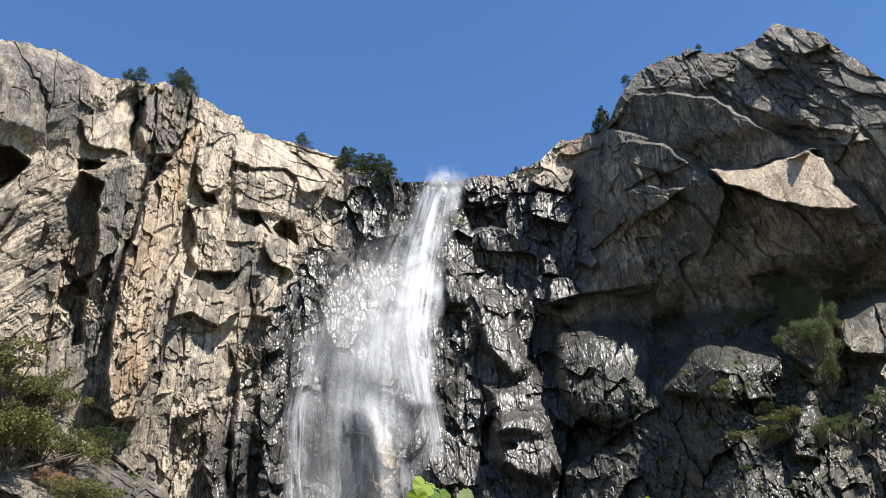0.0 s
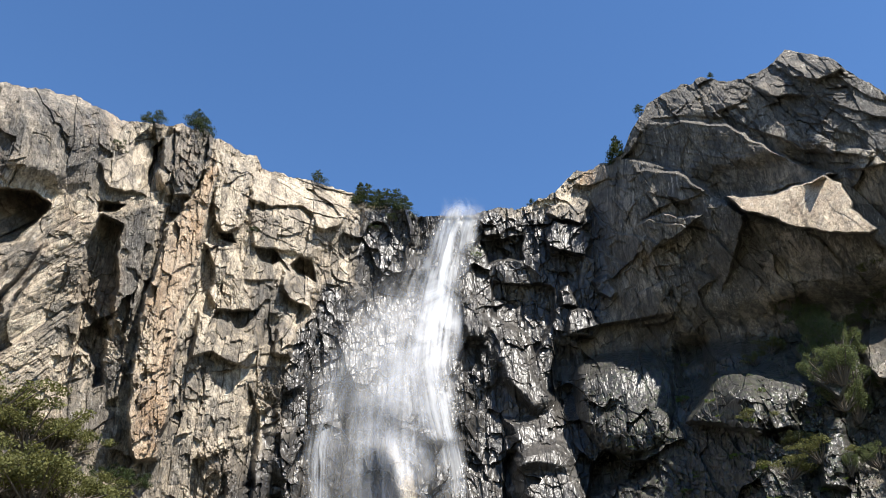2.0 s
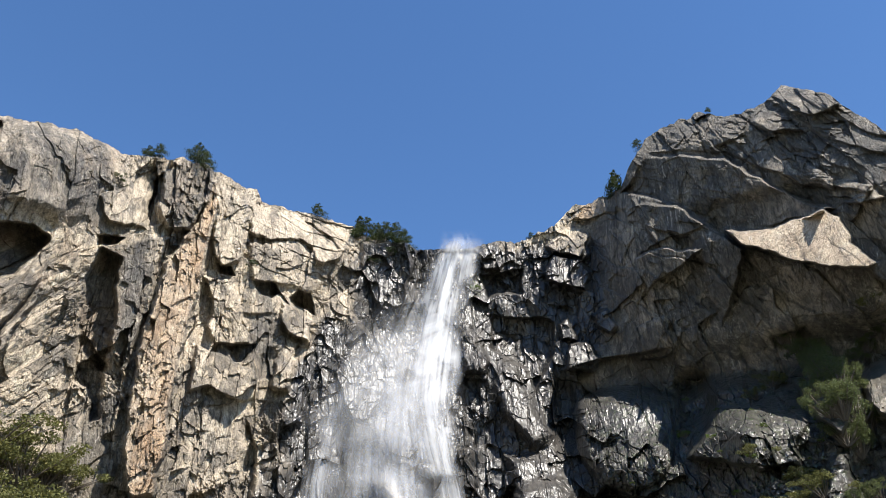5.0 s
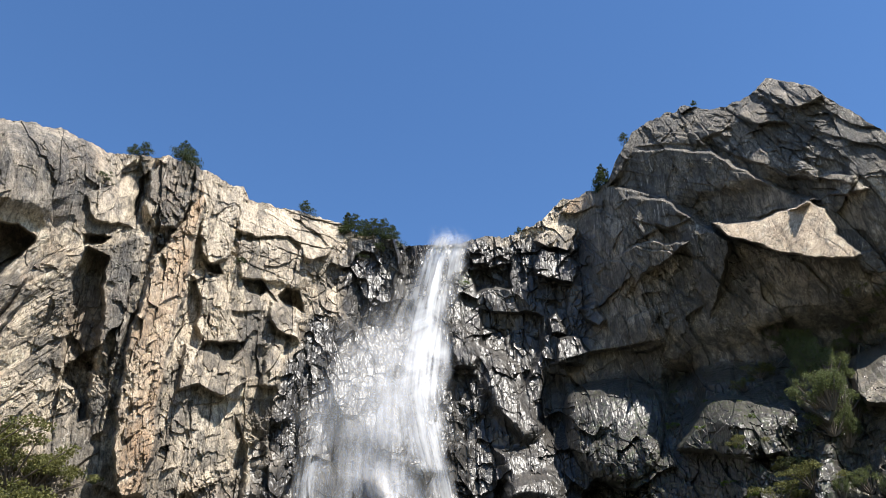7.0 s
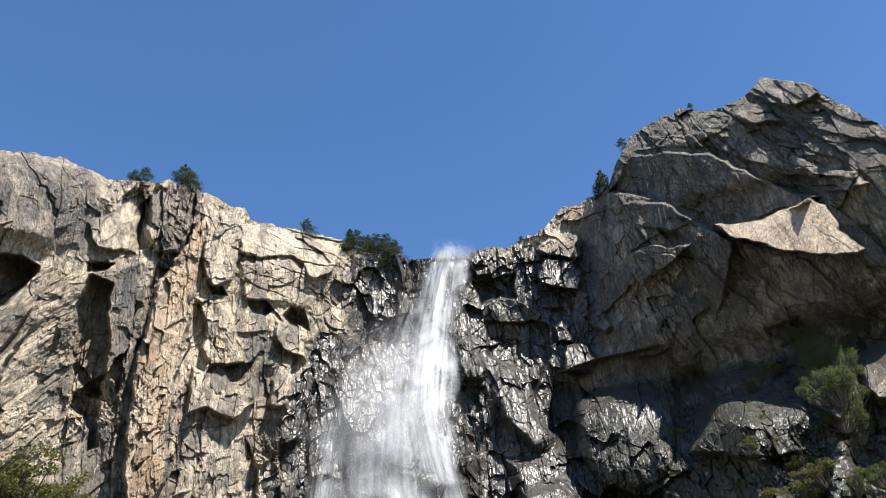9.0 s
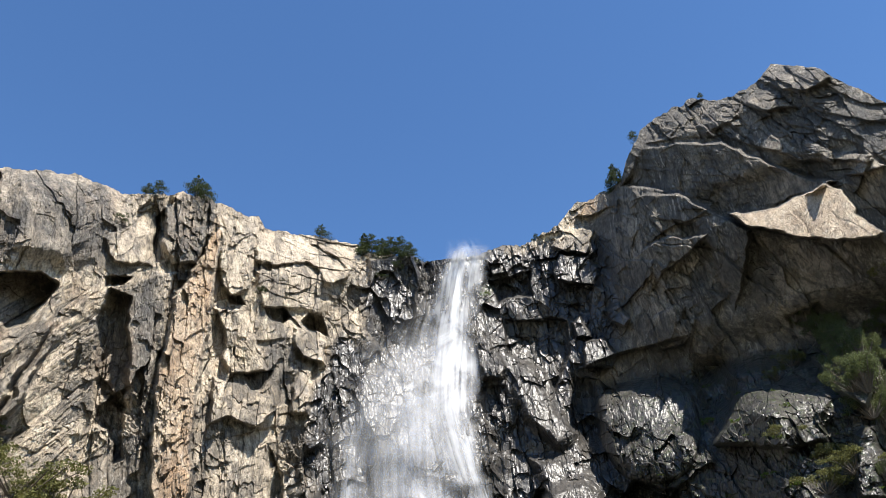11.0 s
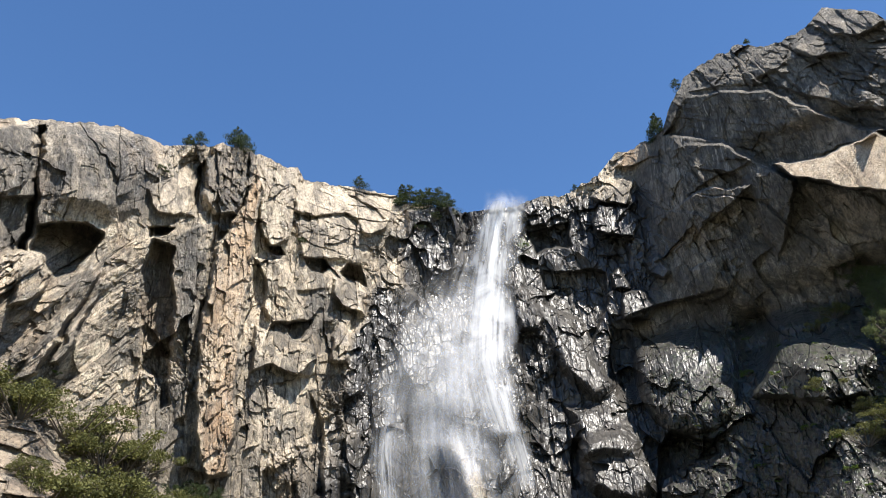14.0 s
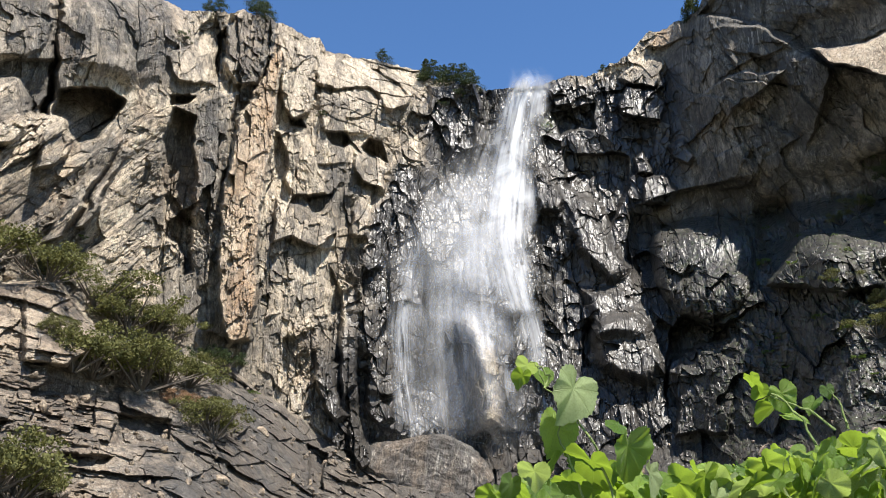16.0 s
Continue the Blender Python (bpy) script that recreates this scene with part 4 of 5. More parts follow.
    stain_shade = np.clip(np.maximum(stain_shade, looks(a, s, "stain_shade")) * (0.9 + 0.35 * wob), 0, 1) * (1 - ramp)
    moss = np.clip(0.35 * wet * ease(a, 20, 26) * (1 - ease(s, 0.40, 0.44)) + 0.8 * spot(a, s, 14.8, 0.57, 3, 7, 0, 2), 0, 1)
    # sunlight on the ramp and the lit faces is painted in as lighter tone
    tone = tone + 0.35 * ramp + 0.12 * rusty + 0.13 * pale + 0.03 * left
    return r, np.clip(wet, 0, 1), warm, stain_shade, moss, tone, np.clip(crack, 0, 1)


def world_at(a, s, r):
    t = np.radians(a)
    return np.stack([r * np.sin(t), r * np.cos(t), r * s + EYE.z], -1)


def grid_mesh(name, xyz, attrs=None, uv=None, smooth=False):
    """One mesh from a rectangular grid of places."""
    n, m = xyz.shape[:2]
    idx = np.arange(n * m).reshape(n, m)
    quads = np.stack([idx[:-1, :-1], idx[1:, :-1], idx[1:, 1:], idx[:-1, 1:]], -1).reshape(-1, 4)
    me = bpy.data.meshes.new(name)
    me.vertices.add(n * m)
    me.vertices.foreach_set("co", xyz.reshape(-1).astype(np.float32))
    me.loops.add(quads.size)
    me.loops.foreach_set("vertex_index", quads.reshape(-1).astype(np.int32))
    me.polygons.add(len(quads))
    me.polygons.foreach_set("loop_start", np.arange(0, quads.size, 4, dtype=np.int32))
    me.update(calc_edges=True)
    for key, val in (attrs or {}).items():
        at = me.attributes.new(key, "FLOAT", "POINT")
        at.data.foreach_set("value", val.reshape(-1).astype(np.float32))
    if uv is not None:
        lay = me.uv_layers.new(name="UVMap")
        lay.data.foreach_set("uv", uv.reshape(-1, 2)[quads.reshape(-1)].reshape(-1).astype(np.float32))
    me.polygons.foreach_set("use_smooth", np.full(len(quads), smooth))
    me.validate()
    return me


def cliff(name, a_values, rows, label):
    """One stretch of rock wall, from the valley floor to its rim and back over the top."""
    a_values = np.asarray(a_values)
    top = rim(a_values)
    t = np.linspace(0, 1, rows)[:, None]
    s = -0.03 + (top[None, :] + 0.03) * t
    a = np.repeat(a_values[None, :], rows, 0)
    r, wet, warm, stain_shade, moss, tone, crack = wall(a, s)
    xyz = world_at(a, s, r)
    # the ground behind the rim
    crest = xyz[-1]
    out = np.stack([np.sin(np.radians(a_values)), np.cos(np.radians(a_values)), np.zeros(len(a_values))], -1)
    back = []
    for i, d in enumerate((2, 6, 14, 30, 60, 110, 180)):
        back.append(crest + out * d + np.array([0, 0, 1.0])[None] * (-0.25 * d + (fbm(a_values / 2, a_values * 0 + i, 3, 800 + i) * min(2.0, 0.2 * d))[:, None]))
    xyz = np.concatenate([xyz, np.stack(back)])
    ext = lambda q: np.concatenate([q, np.repeat(q[-1:], len(back), 0)])
    me = grid_mesh(name, xyz, {"wet": ext(wet), "warm": ext(warm), "stain_shade": ext(stain_shade), "moss": ext(moss), "tone": ext(tone), "crack": ext(crack)})
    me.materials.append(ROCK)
    return tagged(new(name, me), label, "cliff", kind="structure")


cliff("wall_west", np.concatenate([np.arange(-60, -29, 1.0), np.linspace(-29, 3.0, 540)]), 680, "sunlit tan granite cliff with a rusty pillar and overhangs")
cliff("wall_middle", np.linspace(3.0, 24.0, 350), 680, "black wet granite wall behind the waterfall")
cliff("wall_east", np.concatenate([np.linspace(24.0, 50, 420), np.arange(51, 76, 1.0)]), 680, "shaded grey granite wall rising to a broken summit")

# the valley floor, one sheet to the horizon
gm = bpy.data.meshes.new("ground")
bm = bmesh.new()
bmesh.ops.create_circle(bm, cap_ends=True, radius=4200, segments=96)
bm.to_mesh(gm)
bm.free()
gm.materials.append(EARTH)
tagged(new("ground", gm), "leafy forest floor of the valley below the cliffs", "ground", kind="structure")


# ---- things ----
def part(name, data, material, parent=None, label=""):
    """Links a bmesh or a mesh as one object under a thing."""
    if isinstance(data, bmesh.types.BMesh):
        me = bpy.data.meshes.new(name)
        data.to_mesh(me)
        data.free()
    else:
        me = data
    if material and not me.materials:
        me.materials.append(material)
    ob = new(name, me)
    ob.parent = parent
    return tagged(ob, label)


def on_wall(a, s, off=0.0):
    r = float(wall(np.array([a]), np.array([s]))[0][0]) - off
    return Vector(world_at(np.array([a]), np.array([s]), np.array([r]))[0])


# ---- the waterfall ----
def curtain(name, rows, material, off, parent, label, fold=0.5, folds=16, seed=1, nu=120, nv=220, top_fade=0.0):
    """A pleated sheet of falling water. rows: slope, left bearing, right bearing, density."""
    q = np.array(sorted(rows))
    sv = np.linspace(q[-1, 0], q[0, 0], nv)
    lo, hi, den = (np.interp(sv, q[:, 0], q[:, i])[:, None] for i in (1, 2, 3))
    u = np.linspace(0, 1, nu)[None, :]
    s = np.repeat(sv[:, None], nu, 1)
    a = lo + (hi - lo) * u + 0.10 * fbm(u * 6 + 0 * s, s * 16, 3, seed)
    base = wall_base(np.interp(np.linspace(0, 1, nu), [0, 1], [0, 1])[None, :] * (hi - lo) + lo, s)
    k = 9
    for _ in range(2):
        base = sum(np.roll(base, i, 0) for i in range(-k, k + 1)) / (2 * k + 1) if nv > 60 else base
    top = wall_base((lo[0] + (hi[0] - lo[0]) * u), np.full((1, nu), q[-1, 0] - 0.004))
    near = np.minimum(base, top)
    pleat = fold * (vnoise(u * folds + 1.2 * vnoise(u * 3, s * 14, seed + 3), s * 5, seed + 1) + 0.5 * vnoise(u * folds * 2.1, s * 9, seed + 2))
    r = near - off - pleat
    edge = np.clip((np.minimum(u, 1 - u) - 0.07 - 0.12 * fbm(u * 3, s * 22, 3, seed + 8)) / 0.42, 0, 1)
    edge = edge * edge * (3 - 2 * edge)
    ends = np.clip((sv[0] - sv) / 0.016 if top_fade == 0 else (sv[0] - sv) / top_fade, 0, 1)[:, None] * np.clip((sv - sv[-1]) / 0.03, 0, 1)[:, None]
    me = grid_mesh(name, world_at(a, s, r), {"fill": edge * ends * den * np.ones_like(s)},
                   np.stack([u + 0 * s, (s - q[0, 0]) * 6], -1), True)
    return part(name, me, material, parent, label)


fall = new("waterfall")
tagged(fall, "tall white waterfall blown into a veil over dark rock", "waterfall")
curtain("main_stream", [(0.646, 11.6, 15.6, 1.7), (0.60, 10.6, 15.3, 1.9), (0.51, 9.5, 14.5, 1.7), (0.45, 8.9, 14.1, 1.4), (0.40, 8.6, 13.8, 1.1), (0.34, 9.4, 13.9, 0.85), (0.27, 10.8, 14.4, 0.7)],
        STREAM, 6.0, fall, "dense white plunging stream", fold=0.5, folds=10, seed=21)
curtain("right_strand", [(0.42, 10.0, 13.2, 0.2), (0.38, 10.2, 13.2, 0.8), (0.34, 10.9, 13.5, 0.9), (0.26, 11.8, 14.2, 0.85), (0.20, 12.4, 14.7, 0.75), (0.135, 12.8, 15.0, 0.6)],
        STREAM, 2.2, fall, "white strand sliding down the apron edge", fold=0.4, folds=6, seed=25, top_fade=0.06)
curtain("left_strand", [(0.44, 3.4, 7.0, 0.15), (0.36, 2.4, 5.4, 0.4), (0.28, 2.2, 4.9, 0.6), (0.20, 2.6, 5.2, 0.7), (0.135, 3.0, 6.0, 0.6)],
        THREADS, 3.0, fall, "white strand blown aside", fold=0.4, folds=8, seed=28, top_fade=0.06)
curtain("middle_threads", [(0.46, 6.6, 11.0, 0.12), (0.40, 5.4, 11.4, 0.36), (0.33, 4.6, 11.6, 0.48), (0.24, 4.4, 11.8, 0.40), (0.14, 4.4, 10.0, 0.42)],
        THREADS, 2.0, fall, "white threads sliding over the apron", fold=0.35, folds=22, seed=31, top_fade=0.05)
curtain("apron_film", [(0.43, 7.4, 11.6, 0.5), (0.38, 7.0, 12.2, 0.9), (0.30, 7.0, 13.2, 0.8), (0.22, 7.8, 13.6, 0.7), (0.14, 8.4, 13.8, 0.6)],
        FILM, 0.8, fall, "thin sheet of water over pale rock", fold=0.2, folds=10, seed=35, top_fade=0.05)
curtain("veil", [(0.58, 8.6, 13.5, 0.25), (0.50, 6.2, 13.2, 0.42), (0.42, 2.8, 12.6, 0.58), (0.33, 2.0, 12.8, 0.65), (0.24, 2.0, 13.6, 0.6), (0.135, 2.8, 14.4, 0.5)],
        VEIL, 4.5, fall, "thin wind-blown veil of drops", fold=0.6, folds=14, seed=41, top_fade=0.06)
curtain("lip_spray", [(0.662, 11.0, 15.0, 0.2), (0.650, 11.2, 15.5, 1.2), (0.635, 11.2, 15.7, 1.8), (0.60, 10.6, 15.0, 0.5), (0.57, 10.0, 14.4, 0.1)],
        MIST, 7.0, fall, "puff of spray at the lip", fold=1.5, folds=8, seed=71, nv=80, top_fade=0.025)
curtain("spray", [(0.60, 8.0, 15.2, 0.2), (0.50, 3.6, 14.4, 0.6), (0.36, 1.2, 14.0, 0.9), (0.22, 1.0, 14.8, 0.9), (0.115, 1.8, 15.6, 0.8)],
        MIST, 8.0, fall, "faint drifting spray", fold=0.8, folds=5, seed=51, top_fade=0.1)


# ---- trees and shrubs ----
def crown_mesh(name, blobs, leaf, count, seed, droop=0.0):
    """Many small leaf tufts scattered through uneven boughs. blobs: centre, radii."""
    rnd = np.random.RandomState(seed)
    weights = np.array([b[3] * b[4] * b[5] for b in blobs]) ** 0.67
    pick = rnd.choice(len(blobs), count, p=weights / weights.sum())
    B = np.array(blobs)[pick]
    d = rnd.normal(size=(count, 3))
    d /= np.linalg.norm(d, axis=1)[:, None]
    c = B[:, :3] + d * B[:, 3:] * (rnd.rand(count, 1) ** 0.45)
    n = rnd.normal(size=(count, 3)) + [0, 0, 0.6]
    n /= np.linalg.norm(n, axis=1)[:, None]
    t = np.cross(n, rnd.normal(size=(count, 3)))
    t /= np.linalg.norm(t, axis=1)[:, None]
    b = np.cross(n, t)
    sz = leaf * (0.5 + rnd.rand(count, 1))
    pts = [c + t * sz, c + b * sz * 0.55 + n * sz * 0.2, c - t * sz - np.array([0, 0, droop]) * sz, c - b * sz * 0.55 - n * sz * 0.2]
    verts = np.stack(pts, 1).reshape(-1, 3)
    faces = np.arange(count * 4).reshape(-1, 4)
    me = bpy.data.meshes.new(name)
    me.from_pydata(verts.tolist(), [], faces.tolist())
    return me


def limb(bm, p, q, r0, r1, sides=6):
    p, q = Vector(p), Vector(q)
    axis = (q - p).normalized()
    x = axis.orthogonal().normalized()
    y = axis.cross(x)
    rings = []
    for c, r in ((p, r0), (p.lerp(q, 0.5) + x * r0 * 0.3, (r0 + r1) / 2), (q, r1)):
        rings.append([bm.verts.new(c + (x * math.cos(i * math.tau / sides) + y * math.sin(i * math.tau / sides)) * r) for i in range(sides)])
    for A, B in zip(rings, rings[1:]):
        for i in range(sides):
            bm.faces.new((A[i], A[(i + 1) % sides], B[(i + 1) % sides], B[i]))
    bm.faces.new(rings[0][::-1])
    bm.faces.new(rings[-1])


def pine(seed, h, label, spread=0.22, count=3200):
    rnd = random.Random(seed)
    root = new("pine_tree")
    tagged(root, label, "tree")
    bm = bmesh.new()
    limb(bm, (0, 0, -1.0), (0.02 * h, 0, h * 0.97), 0.028 * h, 0.004 * h, 7)
    blobs = []
    n = 24
    for i in range(n):
        f = 0.16 + 0.82 * i / n
        reach = h * spread * (1.05 - f) ** 0.75 * rnd.uniform(0.6, 1.25)
        ang = i * 2.4 + rnd.uniform(-0.5, 0.5)
        tip = (math.cos(ang) * reach, math.sin(ang) * reach, h * f - 0.05 * reach)
        limb(bm, (0.02 * h * f, 0, h * f), tip, 0.008 * h, 0.002 * h, 4)
        blobs.append((tip[0] * 0.68, tip[1] * 0.68, tip[2] + 0.01 * h, reach * 0.52 + 0.02 * h, reach * 0.52 + 0.02 * h, 0.035 * h))
    blobs.append((0.02 * h, 0, h * 0.97, 0.03 * h, 0.03 * h, 0.06 * h))
    part("trunk", bm, BARK, root)
    part("crown", crown_mesh("crown", blobs, 0.020 * h, count, seed), PINE, root)
    return root


def shrub(seed, w, h, leaf_mat, label, name="shrub", count=4600, leaf=0.019):
    rnd = random.Random(seed)
    root = new(name)
    tagged(root, label, name.replace("_", " "))
    bm = bmesh.new()
    blobs = []
    for i in range(24):
        ang, rr = rnd.uniform(0, math.tau), w * 0.62 * rnd.random() ** 0.6
        c = (math.cos(ang) * rr, math.sin(ang) * rr, h * rnd.uniform(0.3, 0.85) * (1 - 0.4 * rr / w))
        limb(bm, (c[0] * 0.1, c[1] * 0.1, -0.3), c, 0.02 * h + 0.02, 0.008 * h, 4)
        k = rnd.uniform(0.09, 0.19)
        blobs.append((*c, w * k, w * k, h * k * 0.8))
    part("stem", bm, BARK, root)
    part("crown", crown_mesh("crown", blobs, leaf * (w + h) / 2, count, seed), leaf_mat, root)
    return root


PINES = [pine(61, 12, "dark green pine growing on the cliff rim", 0.36), pine(62, 10, "dark green pine growing on the cliff rim", 0.55)]
OAKS = [shrub(91, 10, 11, SHADE_OAK, "dark green oak on a shaded ledge", "oak_tree", 5200, 0.017), shrub(92, 8, 12, SHADE_OAK, "dark green oak on a shaded ledge", "oak_tree", 5200, 0.017)]
BUSHES = [shrub(71, 8, 4.5, OAK, "olive green shrub on a rock ledge"), shrub(72, 7, 5, OAK, "olive green shrub on a rock ledge"),
          shrub(73, 5, 2.4, FERN, "bright green tuft on wet rock", "fern_clump"), shrub(74, 6, 4, DRY, "dead shrub with dry brown leaves", "dry_shrub"),
          shrub(75, 9, 6.5, PINE, "dark juniper bush on the rock")]
used = set()


def put(kind, a, s, scale, group, seed, sink=0.3, off=0.5, label=""):
    m = Matrix.Translation(on_wall(a, s, off) - Vector((0, 0, sink))) @ Matrix.Rotation(seed * 1.7, 4, "Z") @ Matrix.Scale(scale, 4)
    if kind.name in used:
        ob = copy_thing(kind, m)
    else:
        used.add(kind.name)
        kind.matrix_basis = m
        ob = kind
    tagged(ob, label, group=group)
    return ob


rim_trees = [(1, -8.9, 0.722, 1.35), (1, -8.2, 0.722, 0.8), (1, -11.8, 0.722, 0.6), (1, -12.6, 0.718, 0.5), (1, 1.5, 0.668, 0.75), (0, 5.1, 0.640, 1.25), (1, 5.7, 0.638, 1.1), (1, 6.6, 0.633, 1.0),
             (1, 7.3, 0.632, 1.1), (1, 8.1, 0.630, 1.15), (1, 8.8, 0.628, 0.9), (0, 26.7, 0.700, 1.2), (1, 29.0, 0.783, 0.5), (1, 19.4, 0.642, 0.35), (1, 35.2, 0.822, 0.3)]
for i, (k, a, s, z) in enumerate(rim_trees):
    put(PINES[k], a, s, z, "trees on the rim", i, 0.8, -0.4)
shade_trees = [(1, 36.7, 0.452, 1.23), (1, 37.3, 0.440, 1.52), (0, 37.9, 0.425, 1.38), (1, 38.4, 0.415, 1.74), (0, 38.9, 0.402, 1.52), (1, 39.3, 0.392, 1.81), (0, 39.8, 0.382, 1.59), (1, 38.2, 0.375, 1.59),
               (1, 40.3, 0.372, 1.67), (0, 38.8, 0.352, 1.52), (1, 39.5, 0.348, 1.74), (0, 40.2, 0.338, 1.45), (1, 40.7, 0.330, 1.38), (0, 39.2, 0.318, 1.38), (1, 39.9, 0.302, 1.30), (0, 41.2, 0.408, 0.96), (1, 42.0, 0.422, 1.02),
               (0, 42.9, 0.434, 0.90), (1, 43.7, 0.446, 0.96), (0, 44.6, 0.462, 0.90), (1, 45.4, 0.472, 0.90), (1, 38.7, 0.245, 0.96), (0, 40.4, 0.250, 1.02), (1, 41.6, 0.240, 0.96), (0, 43.0, 0.275, 1.02)]
for i, (k, a, s, z) in enumerate(shade_trees):
    put(OAKS[k], a, s - 0.012, 0.78 * z, "oaks in the shaded gully", i + 30, 0.8, 3.0)
ledge_plants = [(0, -23.6, 0.325, 2.06), (1, -22.0, 0.315, 1.75), (0, -20.6, 0.305, 1.50), (0, -17.4, 0.285, 1.75), (1, -16.4, 0.275, 1.27), (0, -15.2, 0.255, 1.81), (1, -13.8, 0.252, 1.42), (0, -12.7, 0.250, 1.20),
                (1, -18.2, 0.205, 1.59), (0, -17.0, 0.200, 1.90), (1, -15.4, 0.195, 1.90), (0, -13.9, 0.190, 1.81), (1, -12.4, 0.190, 1.59), (0, -11.0, 0.195, 1.35), (1, -9.8, 0.150, 1.27), (4, -8.9, 0.215, 1.3),
                (4, -9.9, 0.225, 0.9), (0, -21.8, 0.070, 1.81), (1, -20.2, 0.060, 1.35), (0, -25.5, 0.30, 1.90), (1, -19.4, 0.240, 0.79), (2, -10.6, 0.215, 1.0), (2, -14.8, 0.225, 1.0), (2, -19.0, 0.36, 0.8),
                (3, -11.6, 0.172, 1.4), (3, -10.4, 0.168, 1.0), (1, -8.9, 0.138, 1.5), (2, -6.6, 0.188, 0.8), (4, -14.1, 0.665, 0.55), (2, -12.2, 0.402, 0.9),
                (4, -3.2, 0.575, 0.4), (2, 14.8, 0.56, 1.0), (1, 35.5, 0.385, 0.9), (0, 34.4, 0.372, 0.6), (2, 29.3, 0.335, 1.2), (2, 31.0, 0.33, 0.8), (0, 33.8, 0.30, 0.6),
                (2, 32.2, 0.262, 0.9), (1, 36.0, 0.265, 0.8), (0, 35.2, 0.235, 0.9), (0, 37.2, 0.25, 0.9), (4, 7.6, 0.615, 0.6), (4, 6.4, 0.60, 0.5), (1, 44.6, 0.40, 0.9), (1, 43.0, 0.46, 0.8)]
for i, (k, a, s, z) in enumerate(ledge_plants):
    put(BUSHES[k], a, s, z, "shrubs on the ledges", i + 60, 0.4, 0.8)


# ---- the vine thicket beside the viewpoint ----
def toward(a, s, d):
    t = radians(a)
    return EYE + Vector((math.sin(t), math.cos(t), s)) * d


LOBE_T = [0.0, 0.25, 0.5, 0.75, 0.95, 1.2, 1.5, 1.85, 2.2, 2.6, 2.95, 3.15]
LOBE_R = [1.22, 1.03, 0.93, 0.90, 0.90, 0.86, 0.82, 0.82, 0.80, 0.74, 0.50, 0.10]


def leaf_mesh(seed):
    """A lobed, toothed, cupped vine leaf, one unit long, its stalk end at the origin and its tip along +y."""
    rnd = random.Random(seed)
    n = 58
    bm = bmesh.new()
    uvl = bm.loops.layers.uv.new("UVMap")
    vee, cup, bend, skew = rnd.uniform(0.1, 0.55), rnd.uniform(0.0, 0.4), rnd.uniform(0.1, 0.5), rnd.uniform(-0.12, 0.12)
    rows = []
    for j, f in enumerate((0.12, 0.4, 0.7, 1.0)):
        ring = []
        for i in range(n):
            t = -math.pi + math.tau * (i + 0.5) / n
            rad = float(np.interp(abs(t), LOBE_T, LOBE_R)) * f
            if f == 1.0:
                rad *= 1.03 if i % 2 else 0.965
            x, y = math.sin(t) * rad + skew * rad * rad, math.cos(t) * rad
            crease = 0.07 * (1 - abs(math.cos(t * math.pi / 0.95))) * f if abs(t) < 2.6 else 0
            z = vee * abs(x) - cup * x * x - bend * max(y, 0) ** 2 + crease + 0.05 * math.sin(5 * t + seed) * f * f + rnd.uniform(-0.012, 0.012) * f
            ring.append(bm.verts.new((x, y, z)))
        rows.append(ring)
    mid = bm.verts.new((0, 0, 0))
    for i in range(n):
        bm.faces.new((mid, rows[0][(i + 1) % n], rows[0][i]))
        for A, B in zip(rows, rows[1:]):
            bm.faces.new((A[i], A[(i + 1) % n], B[(i + 1) % n], B[i]))
    for f in bm.faces:
        f.smooth = True
        for lo in f.loops:
            lo[uvl].uv = (lo.vert.co.x, lo.vert.co.y)
    me = bpy.data.meshes.new("leaf")
    bm.to_mesh(me)
    bm.free()
    me.materials.append(LEAF)
    return me


def cane(name, points, r0, r1, parent, material):
    bm = bmesh.new()
    for i, (p, q) in enumerate(zip(points, points[1:])):
        k0, k1 = i / (len(points) - 1), (i + 1) / (len(points) - 1)
        limb(bm, p, q, r0 + (r1 - r0) * k0, r0 + (r1 - r0) * k1, 6)
    return part(name, bm, material, parent)


LEAVES = [leaf_mesh(s) for s in range(7)]
vrnd = random.Random(5)


def add_leaf(parent, at, size, face, tip):
    """A leaf at a place, its upper side towards face, its tip towards tip."""
    z = Vector(face).normalized()
    y = Vector(tip)
    y = (y - z * y.dot(z)).normalized()
    x = y.cross(z)
    m = Matrix((x, y, z)).transposed().to_4x4()
    ob = new("leaf", vrnd.choice(LEAVES))
    ob.parent = parent
    ob.matrix_basis = Matrix.Translation(at) @ m @ Matrix.Scale(size, 4)
    return ob


vines = []
for i in range(4):
    v = new("grape_vine")
    tagged(v, ("young grape vine shoot with large toothed leaves", "dense sunlit grape vine thicket beside the viewpoint")[i > 0], "vine", "vines beside the viewpoint")
    vines.append(v)
vine = vines[0]


def vine_for(a):
    return vines[0] if a < 20.5 else vines[1] if a < 27 else vines[2] if a < 33.5 else vines[3]


# canes rising out of the thicket
shoots = [[(17.9, 0.058), (17.1, 0.121), (16.2, 0.148), (15.4, 0.175), (13.7, 0.198), (13.2, 0.225)], [(13.7, 0.198), (14.1, 0.214), (13.4, 0.225), (12.7, 0.232)], [(30.8, 0.113), (30.1, 0.147), (28.8, 0.177), (28.0, 0.185), (27.4, 0.198)], [(32.0, 0.136), (30.5, 0.159), (29.6, 0.166), (27.6, 0.185)], [(32.6, 0.135), (32.5, 0.160), (32.0, 0.179)], [(16.1, 0.058), (15.2, 0.109), (14.3, 0.142), (15.0, 0.176)]]
